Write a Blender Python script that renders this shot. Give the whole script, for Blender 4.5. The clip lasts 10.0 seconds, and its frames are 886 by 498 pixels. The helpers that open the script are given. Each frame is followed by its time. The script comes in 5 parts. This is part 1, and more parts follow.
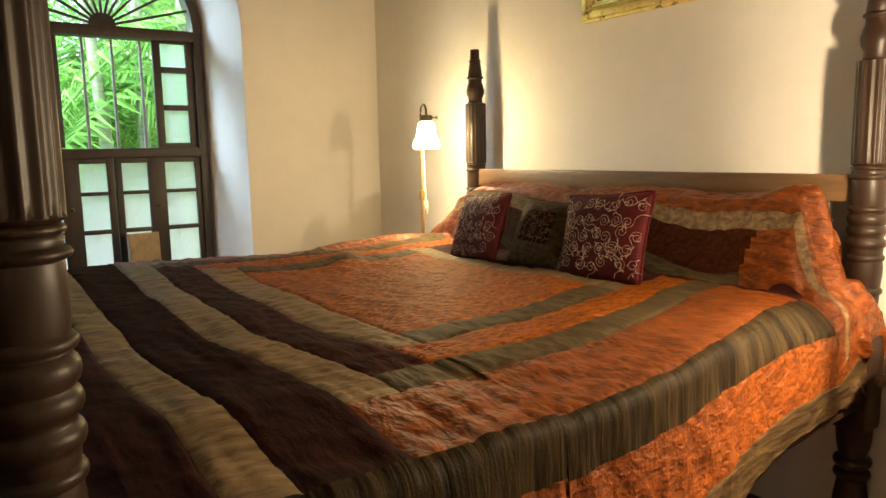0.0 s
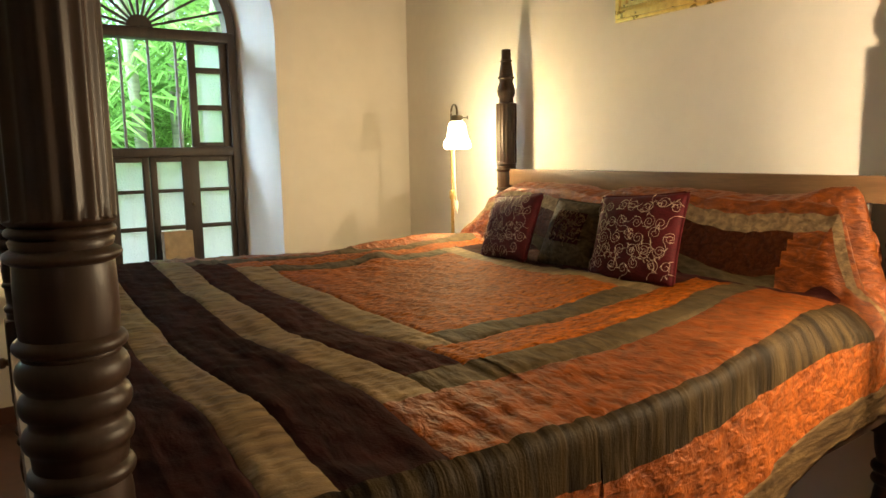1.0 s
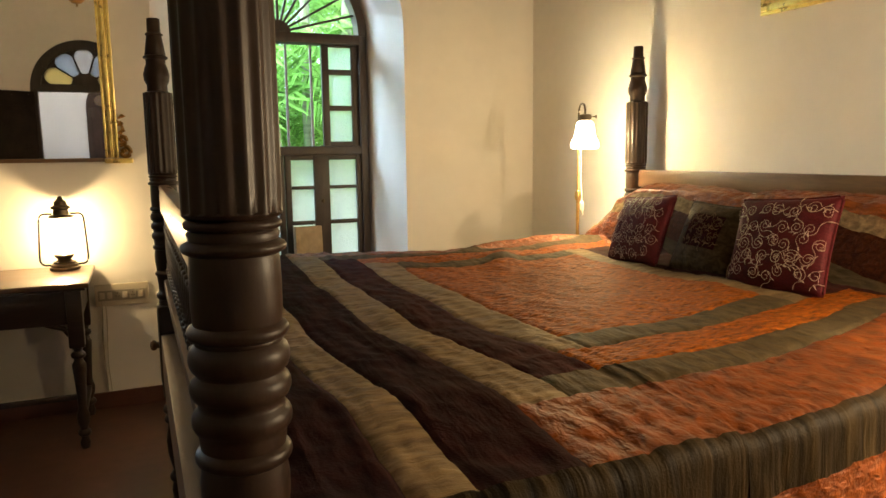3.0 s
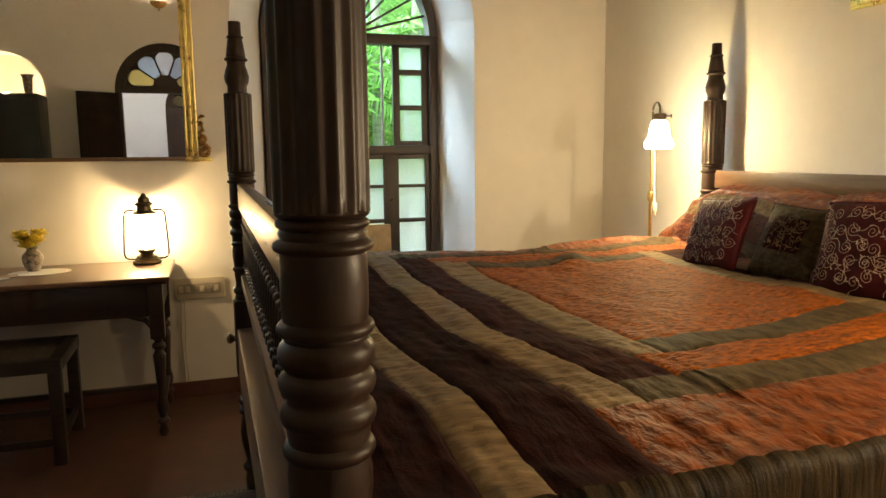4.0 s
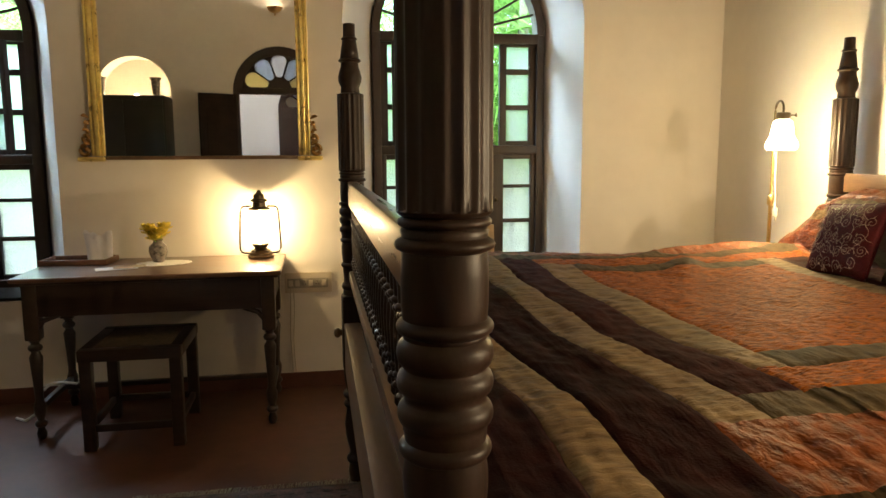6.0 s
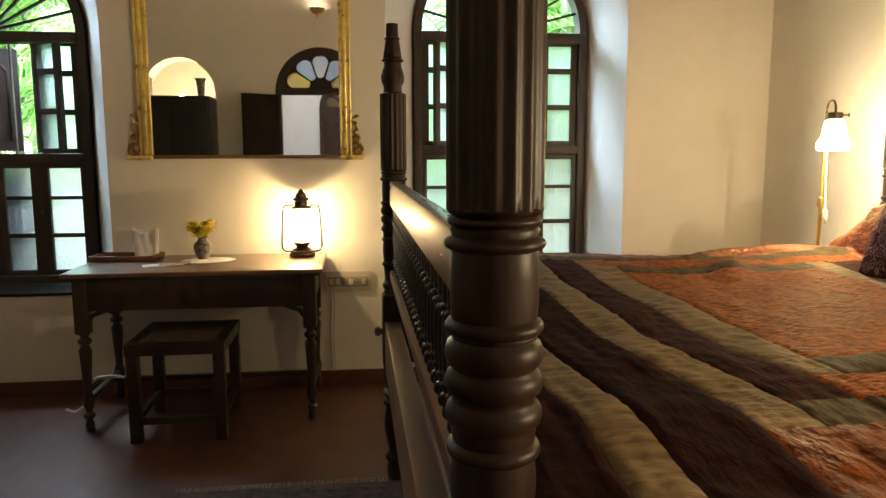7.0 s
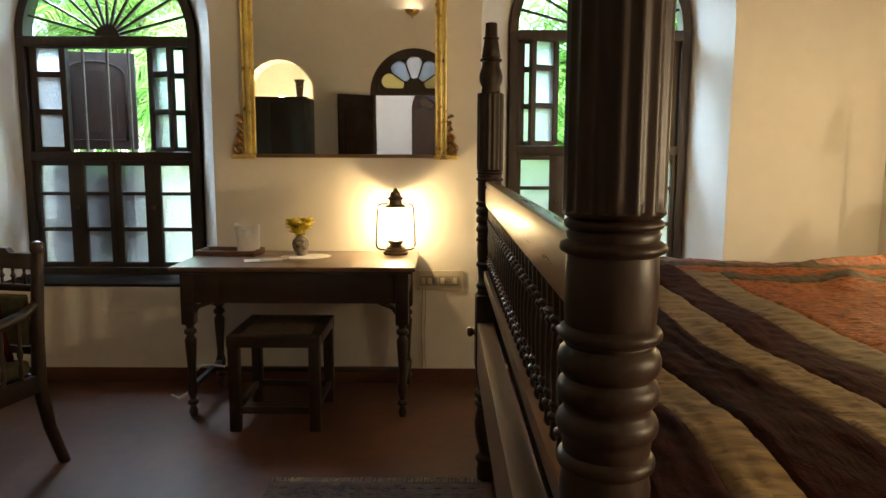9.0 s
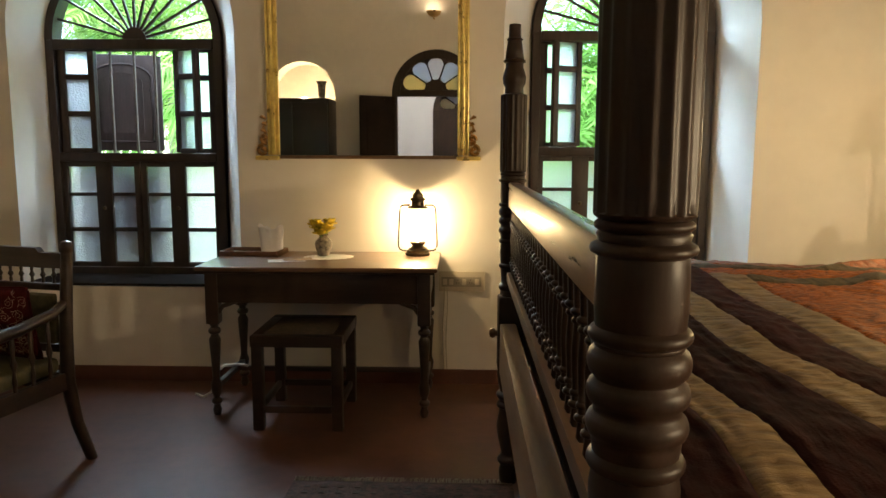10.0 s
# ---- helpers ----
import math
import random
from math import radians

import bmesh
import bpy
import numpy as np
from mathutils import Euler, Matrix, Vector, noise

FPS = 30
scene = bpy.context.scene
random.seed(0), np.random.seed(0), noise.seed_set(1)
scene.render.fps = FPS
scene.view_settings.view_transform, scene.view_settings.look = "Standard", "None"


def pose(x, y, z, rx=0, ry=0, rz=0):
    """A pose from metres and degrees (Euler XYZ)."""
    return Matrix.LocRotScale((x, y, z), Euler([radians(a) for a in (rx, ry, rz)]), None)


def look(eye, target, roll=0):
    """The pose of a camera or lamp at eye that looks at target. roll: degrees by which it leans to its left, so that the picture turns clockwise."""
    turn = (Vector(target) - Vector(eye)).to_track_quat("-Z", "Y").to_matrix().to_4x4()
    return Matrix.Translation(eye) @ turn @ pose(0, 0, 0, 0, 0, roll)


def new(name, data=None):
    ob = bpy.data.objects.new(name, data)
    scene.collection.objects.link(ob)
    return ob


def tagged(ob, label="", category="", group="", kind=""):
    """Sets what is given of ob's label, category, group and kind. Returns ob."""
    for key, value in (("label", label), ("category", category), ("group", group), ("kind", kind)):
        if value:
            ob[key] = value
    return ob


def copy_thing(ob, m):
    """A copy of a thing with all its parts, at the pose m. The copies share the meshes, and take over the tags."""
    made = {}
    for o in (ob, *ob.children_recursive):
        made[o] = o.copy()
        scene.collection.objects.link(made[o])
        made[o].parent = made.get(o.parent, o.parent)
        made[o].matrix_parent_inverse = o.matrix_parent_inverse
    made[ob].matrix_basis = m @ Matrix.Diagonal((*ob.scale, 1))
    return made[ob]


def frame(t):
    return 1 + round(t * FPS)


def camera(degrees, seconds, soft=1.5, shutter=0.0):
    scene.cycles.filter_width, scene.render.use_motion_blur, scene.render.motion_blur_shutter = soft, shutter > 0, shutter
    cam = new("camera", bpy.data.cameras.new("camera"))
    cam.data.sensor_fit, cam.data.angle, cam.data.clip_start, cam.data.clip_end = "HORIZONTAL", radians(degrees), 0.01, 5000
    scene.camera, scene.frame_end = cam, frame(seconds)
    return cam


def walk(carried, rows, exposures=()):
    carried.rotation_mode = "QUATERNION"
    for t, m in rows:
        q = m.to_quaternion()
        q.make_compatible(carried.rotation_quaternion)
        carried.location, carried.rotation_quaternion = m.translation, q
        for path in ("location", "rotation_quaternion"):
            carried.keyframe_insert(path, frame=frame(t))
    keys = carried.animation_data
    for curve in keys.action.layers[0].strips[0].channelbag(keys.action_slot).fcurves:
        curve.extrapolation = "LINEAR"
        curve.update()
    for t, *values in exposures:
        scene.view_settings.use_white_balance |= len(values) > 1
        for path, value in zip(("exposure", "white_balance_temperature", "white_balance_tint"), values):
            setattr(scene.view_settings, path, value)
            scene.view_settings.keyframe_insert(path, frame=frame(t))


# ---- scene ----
cam = camera(63.7, 10.0)
PATH = [
    (0, (-1.262, 2.606, 1.336), (-0.137, 4.237, 1.065), -1.1),
    (0.5, (-1.27, 2.607, 1.34), (-0.162, 4.249, 1.066), -1.1),
    (1, (-1.277, 2.609, 1.34), (-0.215, 4.282, 1.068), -1.0),
    (1.5, (-1.29, 2.617, 1.339), (-0.279, 4.321, 1.068), -0.9),
    (2, (-1.294, 2.623, 1.34), (-0.356, 4.369, 1.069), -0.9),
    (2.5, (-1.299, 2.631, 1.339), (-0.438, 4.416, 1.07), -0.8),
    (4, (-1.334, 2.646, 1.342), (-0.721, 4.531, 1.074), -0.6),
    (4.5, (-1.338, 2.652, 1.341), (-0.801, 4.561, 1.073), -0.4),
    (5, (-1.351, 2.659, 1.341), (-0.888, 4.586, 1.074), -0.3),
    (5.5, (-1.355, 2.661, 1.341), (-0.955, 4.602, 1.074), -0.3),
    (7, (-1.369, 2.671, 1.338), (-1.127, 4.638, 1.074), -0.1),
    (7.5, (-1.381, 2.67, 1.342), (-1.197, 4.644, 1.075), -0.0),
    (8, (-1.381, 2.681, 1.335), (-1.265, 4.66, 1.072), 0.1),
    (8.5, (-1.384, 2.685, 1.339), (-1.329, 4.667, 1.073), 0.1),
    (9, (-1.397, 2.688, 1.338), (-1.398, 4.67, 1.074), 0.2),
    (9.5, (-1.397, 2.691, 1.34), (-1.437, 4.673, 1.075), 0.3),
    (10, (-1.408, 2.684, 1.338), (-1.465, 4.666, 1.077), 0.2),
]
walk(cam, [(t, look(eye, target, roll)) for t, eye, target, roll in PATH])

# ---------------------------------------------------------------- world and light
world = bpy.data.worlds.new("sky")
scene.world = world
world.use_nodes = True
wn = world.node_tree
wn.nodes.clear()
sky = wn.nodes.new("ShaderNodeTexSky")
sky.sky_type, sky.sun_disc = "NISHITA", False
sky.sun_elevation, sky.sun_rotation = radians(58), radians(150)
bg = wn.nodes.new("ShaderNodeBackground")
bg.inputs["Strength"].default_value = 0.50
wo = wn.nodes.new("ShaderNodeOutputWorld")
wn.links.new(sky.outputs[0], bg.inputs[0])
wn.links.new(bg.outputs[0], wo.inputs[0])

sun_data = bpy.data.lights.new("sun", "SUN")
sun_data.energy, sun_data.angle, sun_data.color = 5.0, radians(0.6), (1.0, 0.95, 0.86)
sun_lamp = new("sun", sun_data)
sun_lamp.matrix_world = look((6, 2, 14), (-1, 12, 0))
scene.view_settings.exposure = 1.65
LAMP_FAR, LAMP_NEAR, LAMP_DESK = 20.0, 80.0, 4.6


# unseen area lamp added outside a window to strengthen the daylight coming in
def window_fill(x, energy):
    data = bpy.data.lights.new("window_fill_lamp", "AREA")
    data.shape, data.size, data.size_y, data.energy, data.color = "RECTANGLE", 1.6, 1.2, energy, (0.60, 0.82, 1.0)
    ob = new("window_fill_lamp", data)
    ob.matrix_world = look((x - 1.0, 8.2, 3.4), (x + 0.35, 6.75, 1.5))
    return ob


window_fill(-3.44, 185)
window_fill(-0.455, 140)

# ---------------------------------------------------------------- materials


def mat(name, base, rough=0.6, metal=0.0, grain=8.0, vary=0.15, bump=0.1, bump_scale=60.0, sheen=0.0, spec=0.5, stretch=(1, 1, 1), second=None, coat=0.0):
    m = bpy.data.materials.new(name)
    m.use_nodes = True
    nt = m.node_tree
    nt.nodes.clear()
    out = nt.nodes.new("ShaderNodeOutputMaterial")
    p = nt.nodes.new("ShaderNodeBsdfPrincipled")
    tc = nt.nodes.new("ShaderNodeTexCoord")
    mp = nt.nodes.new("ShaderNodeMapping")
    mp.inputs["Scale"].default_value = stretch
    nt.links.new(tc.outputs["Object"], mp.inputs[0])
    n1 = nt.nodes.new("ShaderNodeTexNoise")
    n1.inputs["Scale"].default_value, n1.inputs["Detail"].default_value, n1.inputs["Roughness"].default_value = grain, 6, 0.6
    n2 = nt.nodes.new("ShaderNodeTexNoise")
    n2.inputs["Scale"].default_value, n2.inputs["Detail"].default_value = bump_scale, 4
    nt.links.new(mp.outputs[0], n1.inputs[0])
    nt.links.new(mp.outputs[0], n2.inputs[0])
    add = nt.nodes.new("ShaderNodeMath")
    add.operation = "MULTIPLY_ADD"
    nt.links.new(n2.outputs[0], add.inputs[0])
    add.inputs[1].default_value = 0.35
    nt.links.new(n1.outputs[0], add.inputs[2])
    ramp = nt.nodes.new("ShaderNodeValToRGB")
    ramp.color_ramp.elements[0].position, ramp.color_ramp.elements[1].position = 0.45, 0.9
    lo = [c * (1 - vary) for c in base]
    hi = [min(1, c * (1 + vary)) for c in (second or base)]
    ramp.color_ramp.elements[0].color, ramp.color_ramp.elements[1].color = (*lo, 1), (*hi, 1)
    nt.links.new(add.outputs[0], ramp.inputs[0])
    nt.links.new(ramp.outputs[0], p.inputs["Base Color"])
    mr = nt.nodes.new("ShaderNodeMapRange")
    mr.inputs["To Min"].default_value, mr.inputs["To Max"].default_value = max(0.02, rough - 0.12), min(1, rough + 0.12)
    nt.links.new(n1.outputs[0], mr.inputs[0])
    nt.links.new(mr.outputs[0], p.inputs["Roughness"])
    p.inputs["Metallic"].default_value = metal
    p.inputs["Specular IOR Level"].default_value = spec
    p.inputs["Sheen Weight"].default_value = sheen
    p.inputs["Sheen Roughness"].default_value = 0.35
    p.inputs["Coat Weight"].default_value = coat
    p.inputs["Coat Roughness"].default_value = 0.18
    if sheen:
        p.inputs["Sheen Tint"].default_value = (*[min(1, c * 2.2) for c in (second or base)], 1)
    bp = nt.nodes.new("ShaderNodeBump")
    bp.inputs["Strength"].default_value, bp.inputs["Distance"].default_value = bump, 0.01
    nt.links.new(add.outputs[0], bp.inputs["Height"])
    nt.links.new(bp.outputs[0], p.inputs["Normal"])
    nt.links.new(p.outputs[0], out.inputs[0])
    return m


def glow(name, colour, strength):
    m = bpy.data.materials.new(name)
    m.use_nodes = True
    nt = m.node_tree
    nt.nodes.clear()
    out = nt.nodes.new("ShaderNodeOutputMaterial")
    e = nt.nodes.new("ShaderNodeEmission")
    e.inputs[0].default_value, e.inputs[1].default_value = (*colour, 1), strength
    nt.links.new(e.outputs[0], out.inputs[0])
    return m


def lit_glass(name, colour, strength, clear):
    """Frosted glass round a bulb: it glows by itself and lets a share of the bulb's light straight through."""
    m = glow(name, colour, strength)
    nt = m.node_tree
    e, out = nt.nodes["Emission"], nt.nodes["Material Output"]
    tr, mx = nt.nodes.new("ShaderNodeBsdfTransparent"), nt.nodes.new("ShaderNodeMixShader")
    mx.inputs[0].default_value = clear
    nt.links.new(e.outputs[0], mx.inputs[1])
    nt.links.new(tr.outputs[0], mx.inputs[2])
    nt.links.new(mx.outputs[0], out.inputs[0])
    return m


def bulb_light(place, energy, radius, colour):
    data = bpy.data.lights.new("bulb_light", "POINT")
    data.energy, data.shadow_soft_size, data.color = energy, radius, colour
    new("bulb_light", data).matrix_basis = pose(*place)


def glass(name, colour, rough, bump, scale):
    m = bpy.data.materials.new(name)
    m.use_nodes = True
    nt = m.node_tree
    p = nt.nodes["Principled BSDF"]
    p.inputs["Base Color"].default_value = (*colour, 1)
    p.inputs["Transmission Weight"].default_value = 1.0
    p.inputs["Roughness"].default_value = rough
    p.inputs["IOR"].default_value = 1.45
    n = nt.nodes.new("ShaderNodeTexVoronoi")
    tc = nt.nodes.new("ShaderNodeTexCoord")
    nt.links.new(tc.outputs["Object"], n.inputs[0])
    n.inputs["Scale"].default_value = scale
    bp = nt.nodes.new("ShaderNodeBump")
    bp.inputs["Strength"].default_value, bp.inputs["Distance"].default_value = bump, 0.004
    nt.links.new(n.outputs[0], bp.inputs["Height"])
    nt.links.new(bp.outputs[0], p.inputs["Normal"])
    return m


def leafy(name, colour):
    m = bpy.data.materials.new(name)
    m.use_nodes = True
    nt = m.node_tree
    nt.nodes.clear()
    out = nt.nodes.new("ShaderNodeOutputMaterial")
    d, tr, mx = nt.nodes.new("ShaderNodeBsdfDiffuse"), nt.nodes.new("ShaderNodeBsdfTranslucent"), nt.nodes.new("ShaderNodeMixShader")
    info = nt.nodes.new("ShaderNodeNewGeometry")
    ramp = nt.nodes.new("ShaderNodeValToRGB")
    ramp.color_ramp.elements[0].color = (*[c * 0.55 for c in colour], 1)
    ramp.color_ramp.elements[1].color = (*[min(1, c * 1.5) for c in colour], 1)
    nt.links.new(info.outputs["Random Per Island"], ramp.inputs[0])
    for s in (d, tr):
        nt.links.new(ramp.outputs[0], s.inputs[0])
    mx.inputs[0].default_value = 0.45
    nt.links.new(d.outputs[0], mx.inputs[1])
    nt.links.new(tr.outputs[0], mx.inputs[2])
    nt.links.new(mx.outputs[0], out.inputs[0])
    return m


PLASTER = mat("cream_plaster", (0.72, 0.682, 0.625), 0.8, grain=1.6, vary=0.05, bump=0.12, bump_scale=14)
CEIL = mat("ceiling_paint", (0.70, 0.67, 0.62), 0.85, grain=2, vary=0.04, bump=0.05)
OXIDE = mat("red_oxide_floor", (0.100, 0.043, 0.028), 0.5, grain=2.2, vary=0.4, bump=0.04, bump_scale=14, coat=0.04, spec=0.3)
SKIRT = mat("red_oxide_skirting", (0.11, 0.04, 0.026), 0.5, grain=4, vary=0.25, bump=0.05)
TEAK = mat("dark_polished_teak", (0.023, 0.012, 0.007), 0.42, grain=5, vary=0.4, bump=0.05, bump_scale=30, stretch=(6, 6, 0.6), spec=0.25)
# far paler than TEAK: lamplight reflected on the foot rail is put into the base
TEAK_LIT = mat("lamplit_teak_board", (0.20, 0.105, 0.048), 0.30, grain=5, vary=0.35, bump=0.04, bump_scale=30, stretch=(6, 0.6, 6), coat=0.12)
# paler copy of the bed teak, with the light on the rail faces in its colour
TEAK_LOW = mat("lit_teak_rail", (0.13, 0.070, 0.031), 0.4, grain=5, vary=0.3, bump=0.05, bump_scale=30, stretch=(6, 0.6, 6))
FRAMEWOOD = mat("dark_window_wood", (0.034, 0.021, 0.015), 0.5, grain=7, vary=0.4, bump=0.12, bump_scale=40, stretch=(5, 5, 0.7))
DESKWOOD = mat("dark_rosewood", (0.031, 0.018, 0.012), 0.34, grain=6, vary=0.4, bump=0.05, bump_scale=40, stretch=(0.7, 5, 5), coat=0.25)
# same rosewood as DESKWOOD, the lantern's light on the top painted in as paler brown
DESKTOP = mat("lantern_lit_rosewood", (0.14, 0.07, 0.038), 0.32, grain=6, vary=0.35, bump=0.04, bump_scale=40, stretch=(0.7, 6, 5), coat=0.3)
SILLWOOD = mat("dull_sill_wood", (0.022, 0.015, 0.012), 0.9, grain=7, vary=0.4, bump=0.12, bump_scale=40, spec=0.1)
DOORWOOD = mat("brown_door_wood", (0.045, 0.026, 0.016), 0.7, grain=7, vary=0.4, bump=0.12, bump_scale=40, spec=0.2, stretch=(5, 5, 0.7))
SHUTTER = mat("weathered_shutter", (0.07, 0.045, 0.042), 0.6, grain=5, vary=0.3, bump=0.12, stretch=(4, 4, 0.7))
CANE = mat("woven_cane", (0.06, 0.042, 0.026), 0.6, grain=40, vary=0.6, bump=0.6, bump_scale=120)
GILT = mat("antique_gilt", (0.92, 0.66, 0.23), 0.3, metal=0.62, grain=14, vary=0.3, bump=0.2, bump_scale=60)
BRONZE = mat("dark_gilt_bronze", (0.34, 0.20, 0.07), 0.3, metal=0.9, grain=30, vary=0.45, bump=0.2)
LACQUER = mat("black_lacquered_wood", (0.012, 0.009, 0.008), 0.4, grain=6, vary=0.3, bump=0.03)
BRASS = mat("aged_brass", (0.62, 0.42, 0.16), 0.3, metal=0.95, grain=10, vary=0.2, bump=0.05)
BLACKMETAL = mat("blackened_brass", (0.10, 0.075, 0.045), 0.35, metal=0.8, grain=14, vary=0.4, bump=0.1)
IRON = mat("grey_iron_bar", (0.20, 0.17, 0.15), 0.5, metal=0.4, grain=20, vary=0.3, bump=0.1)


def cloth(name, dark, light, metal, rough, crush, ripple, fine=0.6, bold=0.011, upright=60):
    """Satin-backed velvet: crushed patches of nap (crush: size of the patches along x and y) and gathers (ripple)."""
    m = bpy.data.materials.new(name)
    m.use_nodes = True
    nt = m.node_tree
    p = nt.nodes["Principled BSDF"]
    tc = nt.nodes.new("ShaderNodeTexCoord")

    def tex(scale, detail, dist=0.0):
        mp = nt.nodes.new("ShaderNodeMapping")
        mp.inputs["Scale"].default_value = scale
        nt.links.new(tc.outputs["Object"], mp.inputs[0])
        n = nt.nodes.new("ShaderNodeTexNoise")
        n.inputs["Scale"].default_value, n.inputs["Detail"].default_value, n.inputs["Distortion"].default_value = 1.0, detail, dist
        nt.links.new(mp.outputs[0], n.inputs[0])
        return n.outputs[0]
    a, b, c = tex((crush[0], crush[1], upright), 6, 0.5), tex((ripple[0], ripple[1], upright * 0.6), 2, 0.3), tex((220, 220, 220), 2)
    ramp = nt.nodes.new("ShaderNodeValToRGB")
    ramp.color_ramp.elements[0].position, ramp.color_ramp.elements[1].position = 0.34, 0.76
    ramp.color_ramp.elements[0].color, ramp.color_ramp.elements[1].color = (*dark, 1), (*light, 1)
    nt.links.new(a, ramp.inputs[0])
    nt.links.new(ramp.outputs[0], p.inputs["Base Color"])
    p.inputs["Metallic"].default_value, p.inputs["Roughness"].default_value = metal, rough
    p.inputs["Specular IOR Level"].default_value = 0.25 if metal > 0.2 else 0.06
    h = nt.nodes.new("ShaderNodeMath")
    h.operation = "MULTIPLY_ADD"
    nt.links.new(b, h.inputs[0])
    h.inputs[1].default_value = 1.0
    nt.links.new(a, h.inputs[2])
    b1, b2 = nt.nodes.new("ShaderNodeBump"), nt.nodes.new("ShaderNodeBump")
    b1.inputs["Strength"].default_value, b1.inputs["Distance"].default_value = 0.9, bold
    b2.inputs["Strength"].default_value, b2.inputs["Distance"].default_value = fine, 0.0015
    nt.links.new(h.outputs[0], b1.inputs["Height"])
    nt.links.new(c, b2.inputs["Height"])
    nt.links.new(b1.outputs[0], b2.inputs["Normal"])
    nt.links.new(b2.outputs[0], p.inputs["Normal"])
    return m


ORANGE = cloth("burnt_orange_velvet", (0.090, 0.020, 0.002), (0.42, 0.110, 0.008), 0.12, 0.58, (40, 90), (22, 56), bold=0.010)
RUST = cloth("rust_velvet", (0.085, 0.019, 0.003), (0.25, 0.062, 0.007), 0.24, 0.48, (40, 24), (36, 18), bold=0.009)
RUST_D = cloth("dark_rust_velvet", (0.026, 0.006, 0.002), (0.062, 0.016, 0.005), 0.2, 0.55, (60, 50), (40, 18), bold=0.006)
MAROON = cloth("dark_maroon_velvet", (0.018, 0.0036, 0.0036), (0.048, 0.012, 0.009), 0.0, 0.8, (24, 10), (34, 9), bold=0.005)
BROWN = cloth("dark_brown_velvet", (0.011, 0.0032, 0.003), (0.030, 0.0085, 0.0065), 0.0, 0.85, (26, 8), (34, 5), bold=0.005)
OLIVE = cloth("olive_gold_silk", (0.105, 0.068, 0.034), (0.27, 0.18, 0.088), 0.12, 0.6, (10, 46), (7, 40), bold=0.005)
OLIVE_D = cloth("grey_green_silk", (0.036, 0.025, 0.012), (0.100, 0.069, 0.033), 0.08, 0.62, (40, 12), (44, 9), bold=0.005)
SIDESILK = cloth("dark_striped_silk", (0.007, 0.0045, 0.0024), (0.046, 0.029, 0.011), 0.0, 0.6, (38, 5), (44, 6), bold=0.007, upright=5)
HEMSILK = cloth("brown_gold_hem_silk", (0.016, 0.009, 0.005), (0.075, 0.045, 0.018), 0.1, 0.6, (9, 60), (14, 40), bold=0.005)
CRIMSON = mat("crimson_silk", (0.062, 0.0075, 0.009), 0.62, grain=20, vary=0.4, bump=0.3, bump_scale=160, spec=0.1)
THREAD = mat("cream_embroidery_thread", (0.34, 0.23, 0.16), 0.5, grain=60, vary=0.25, bump=0.3, bump_scale=300)
LINEN = mat("white_linen", (0.75, 0.73, 0.70), 0.85, grain=20, vary=0.06, bump=0.2)
PAPER = mat("white_paper", (0.78, 0.78, 0.80), 0.8, grain=12, vary=0.05, bump=0.1)
WICKER = mat("brown_tray_wood", (0.13, 0.06, 0.03), 0.45, grain=12, vary=0.3, bump=0.1)
CERAMIC = mat("mottled_dark_ceramic", (0.06, 0.05, 0.05), 0.3, grain=45, vary=0.6, bump=0.1, second=(0.20, 0.17, 0.14))
PETAL = mat("yellow_petals", (0.85, 0.68, 0.09), 0.6, grain=20, vary=0.2, bump=0.1)
SWITCH = mat("ivory_switch_plate", (0.52, 0.46, 0.36), 0.45, grain=10, vary=0.06, bump=0.03)
SWITCHD = mat("switch_modules", (0.30, 0.27, 0.22), 0.45, grain=10, vary=0.2, bump=0.03)
CARD = mat("aged_card_box", (0.36, 0.27, 0.17), 0.75, grain=14, vary=0.25, bump=0.15)
GROUND = mat("garden_soil", (0.10, 0.09, 0.05), 0.95, grain=3, vary=0.4, bump=0.4)
HEDGE = leafy("hedge_leaves", (0.15, 0.30, 0.075))
PALM = leafy("palm_leaves", (0.23, 0.42, 0.10))
STEM = mat("palm_stem", (0.25, 0.26, 0.15), 0.6, grain=6, vary=0.3, bump=0.2, stretch=(1, 1, 6))
RUGM = mat("dark_wool_rug", (0.035, 0.028, 0.026), 0.95, grain=40, vary=0.6, bump=0.5, bump_scale=200, second=(0.09, 0.05, 0.04))
MOTIF = mat("faded_rug_motif", (0.07, 0.055, 0.045), 0.95, grain=40, vary=0.4, bump=0.3)
FRINGE = mat("rug_fringe", (0.26, 0.22, 0.17), 0.9, grain=60, vary=0.2, bump=0.3)
CABLE = mat("pale_cable", (0.42, 0.38, 0.30), 0.5, grain=30, vary=0.1, bump=0.02)
PLASTIC = mat("pale_plastic", (0.6, 0.57, 0.5), 0.4, grain=30, vary=0.05, bump=0.02)
GREENC = mat("green_gold_brocade", (0.075, 0.068, 0.030), 0.6, grain=26, vary=0.4, bump=0.3)
PAINTING = mat("dark_oil_painting", (0.07, 0.045, 0.03), 0.4, grain=7, vary=0.6, bump=0.2, second=(0.16, 0.10, 0.06))
FROST = glass("frosted_pane", (0.97, 0.99, 1.0), 0.55, 0.6, 90)
CLEAR = glass("clear_pane", (0.95, 0.97, 0.96), 0.03, 0.05, 20)
BLUEG = glass("blue_stained_glass", (0.50, 0.62, 0.82), 0.4, 0.3, 60)
YELG = glass("yellow_stained_glass", (0.78, 0.62, 0.20), 0.4, 0.3, 60)
MILKG = glass("white_stained_glass", (0.75, 0.78, 0.85), 0.4, 0.3, 60)
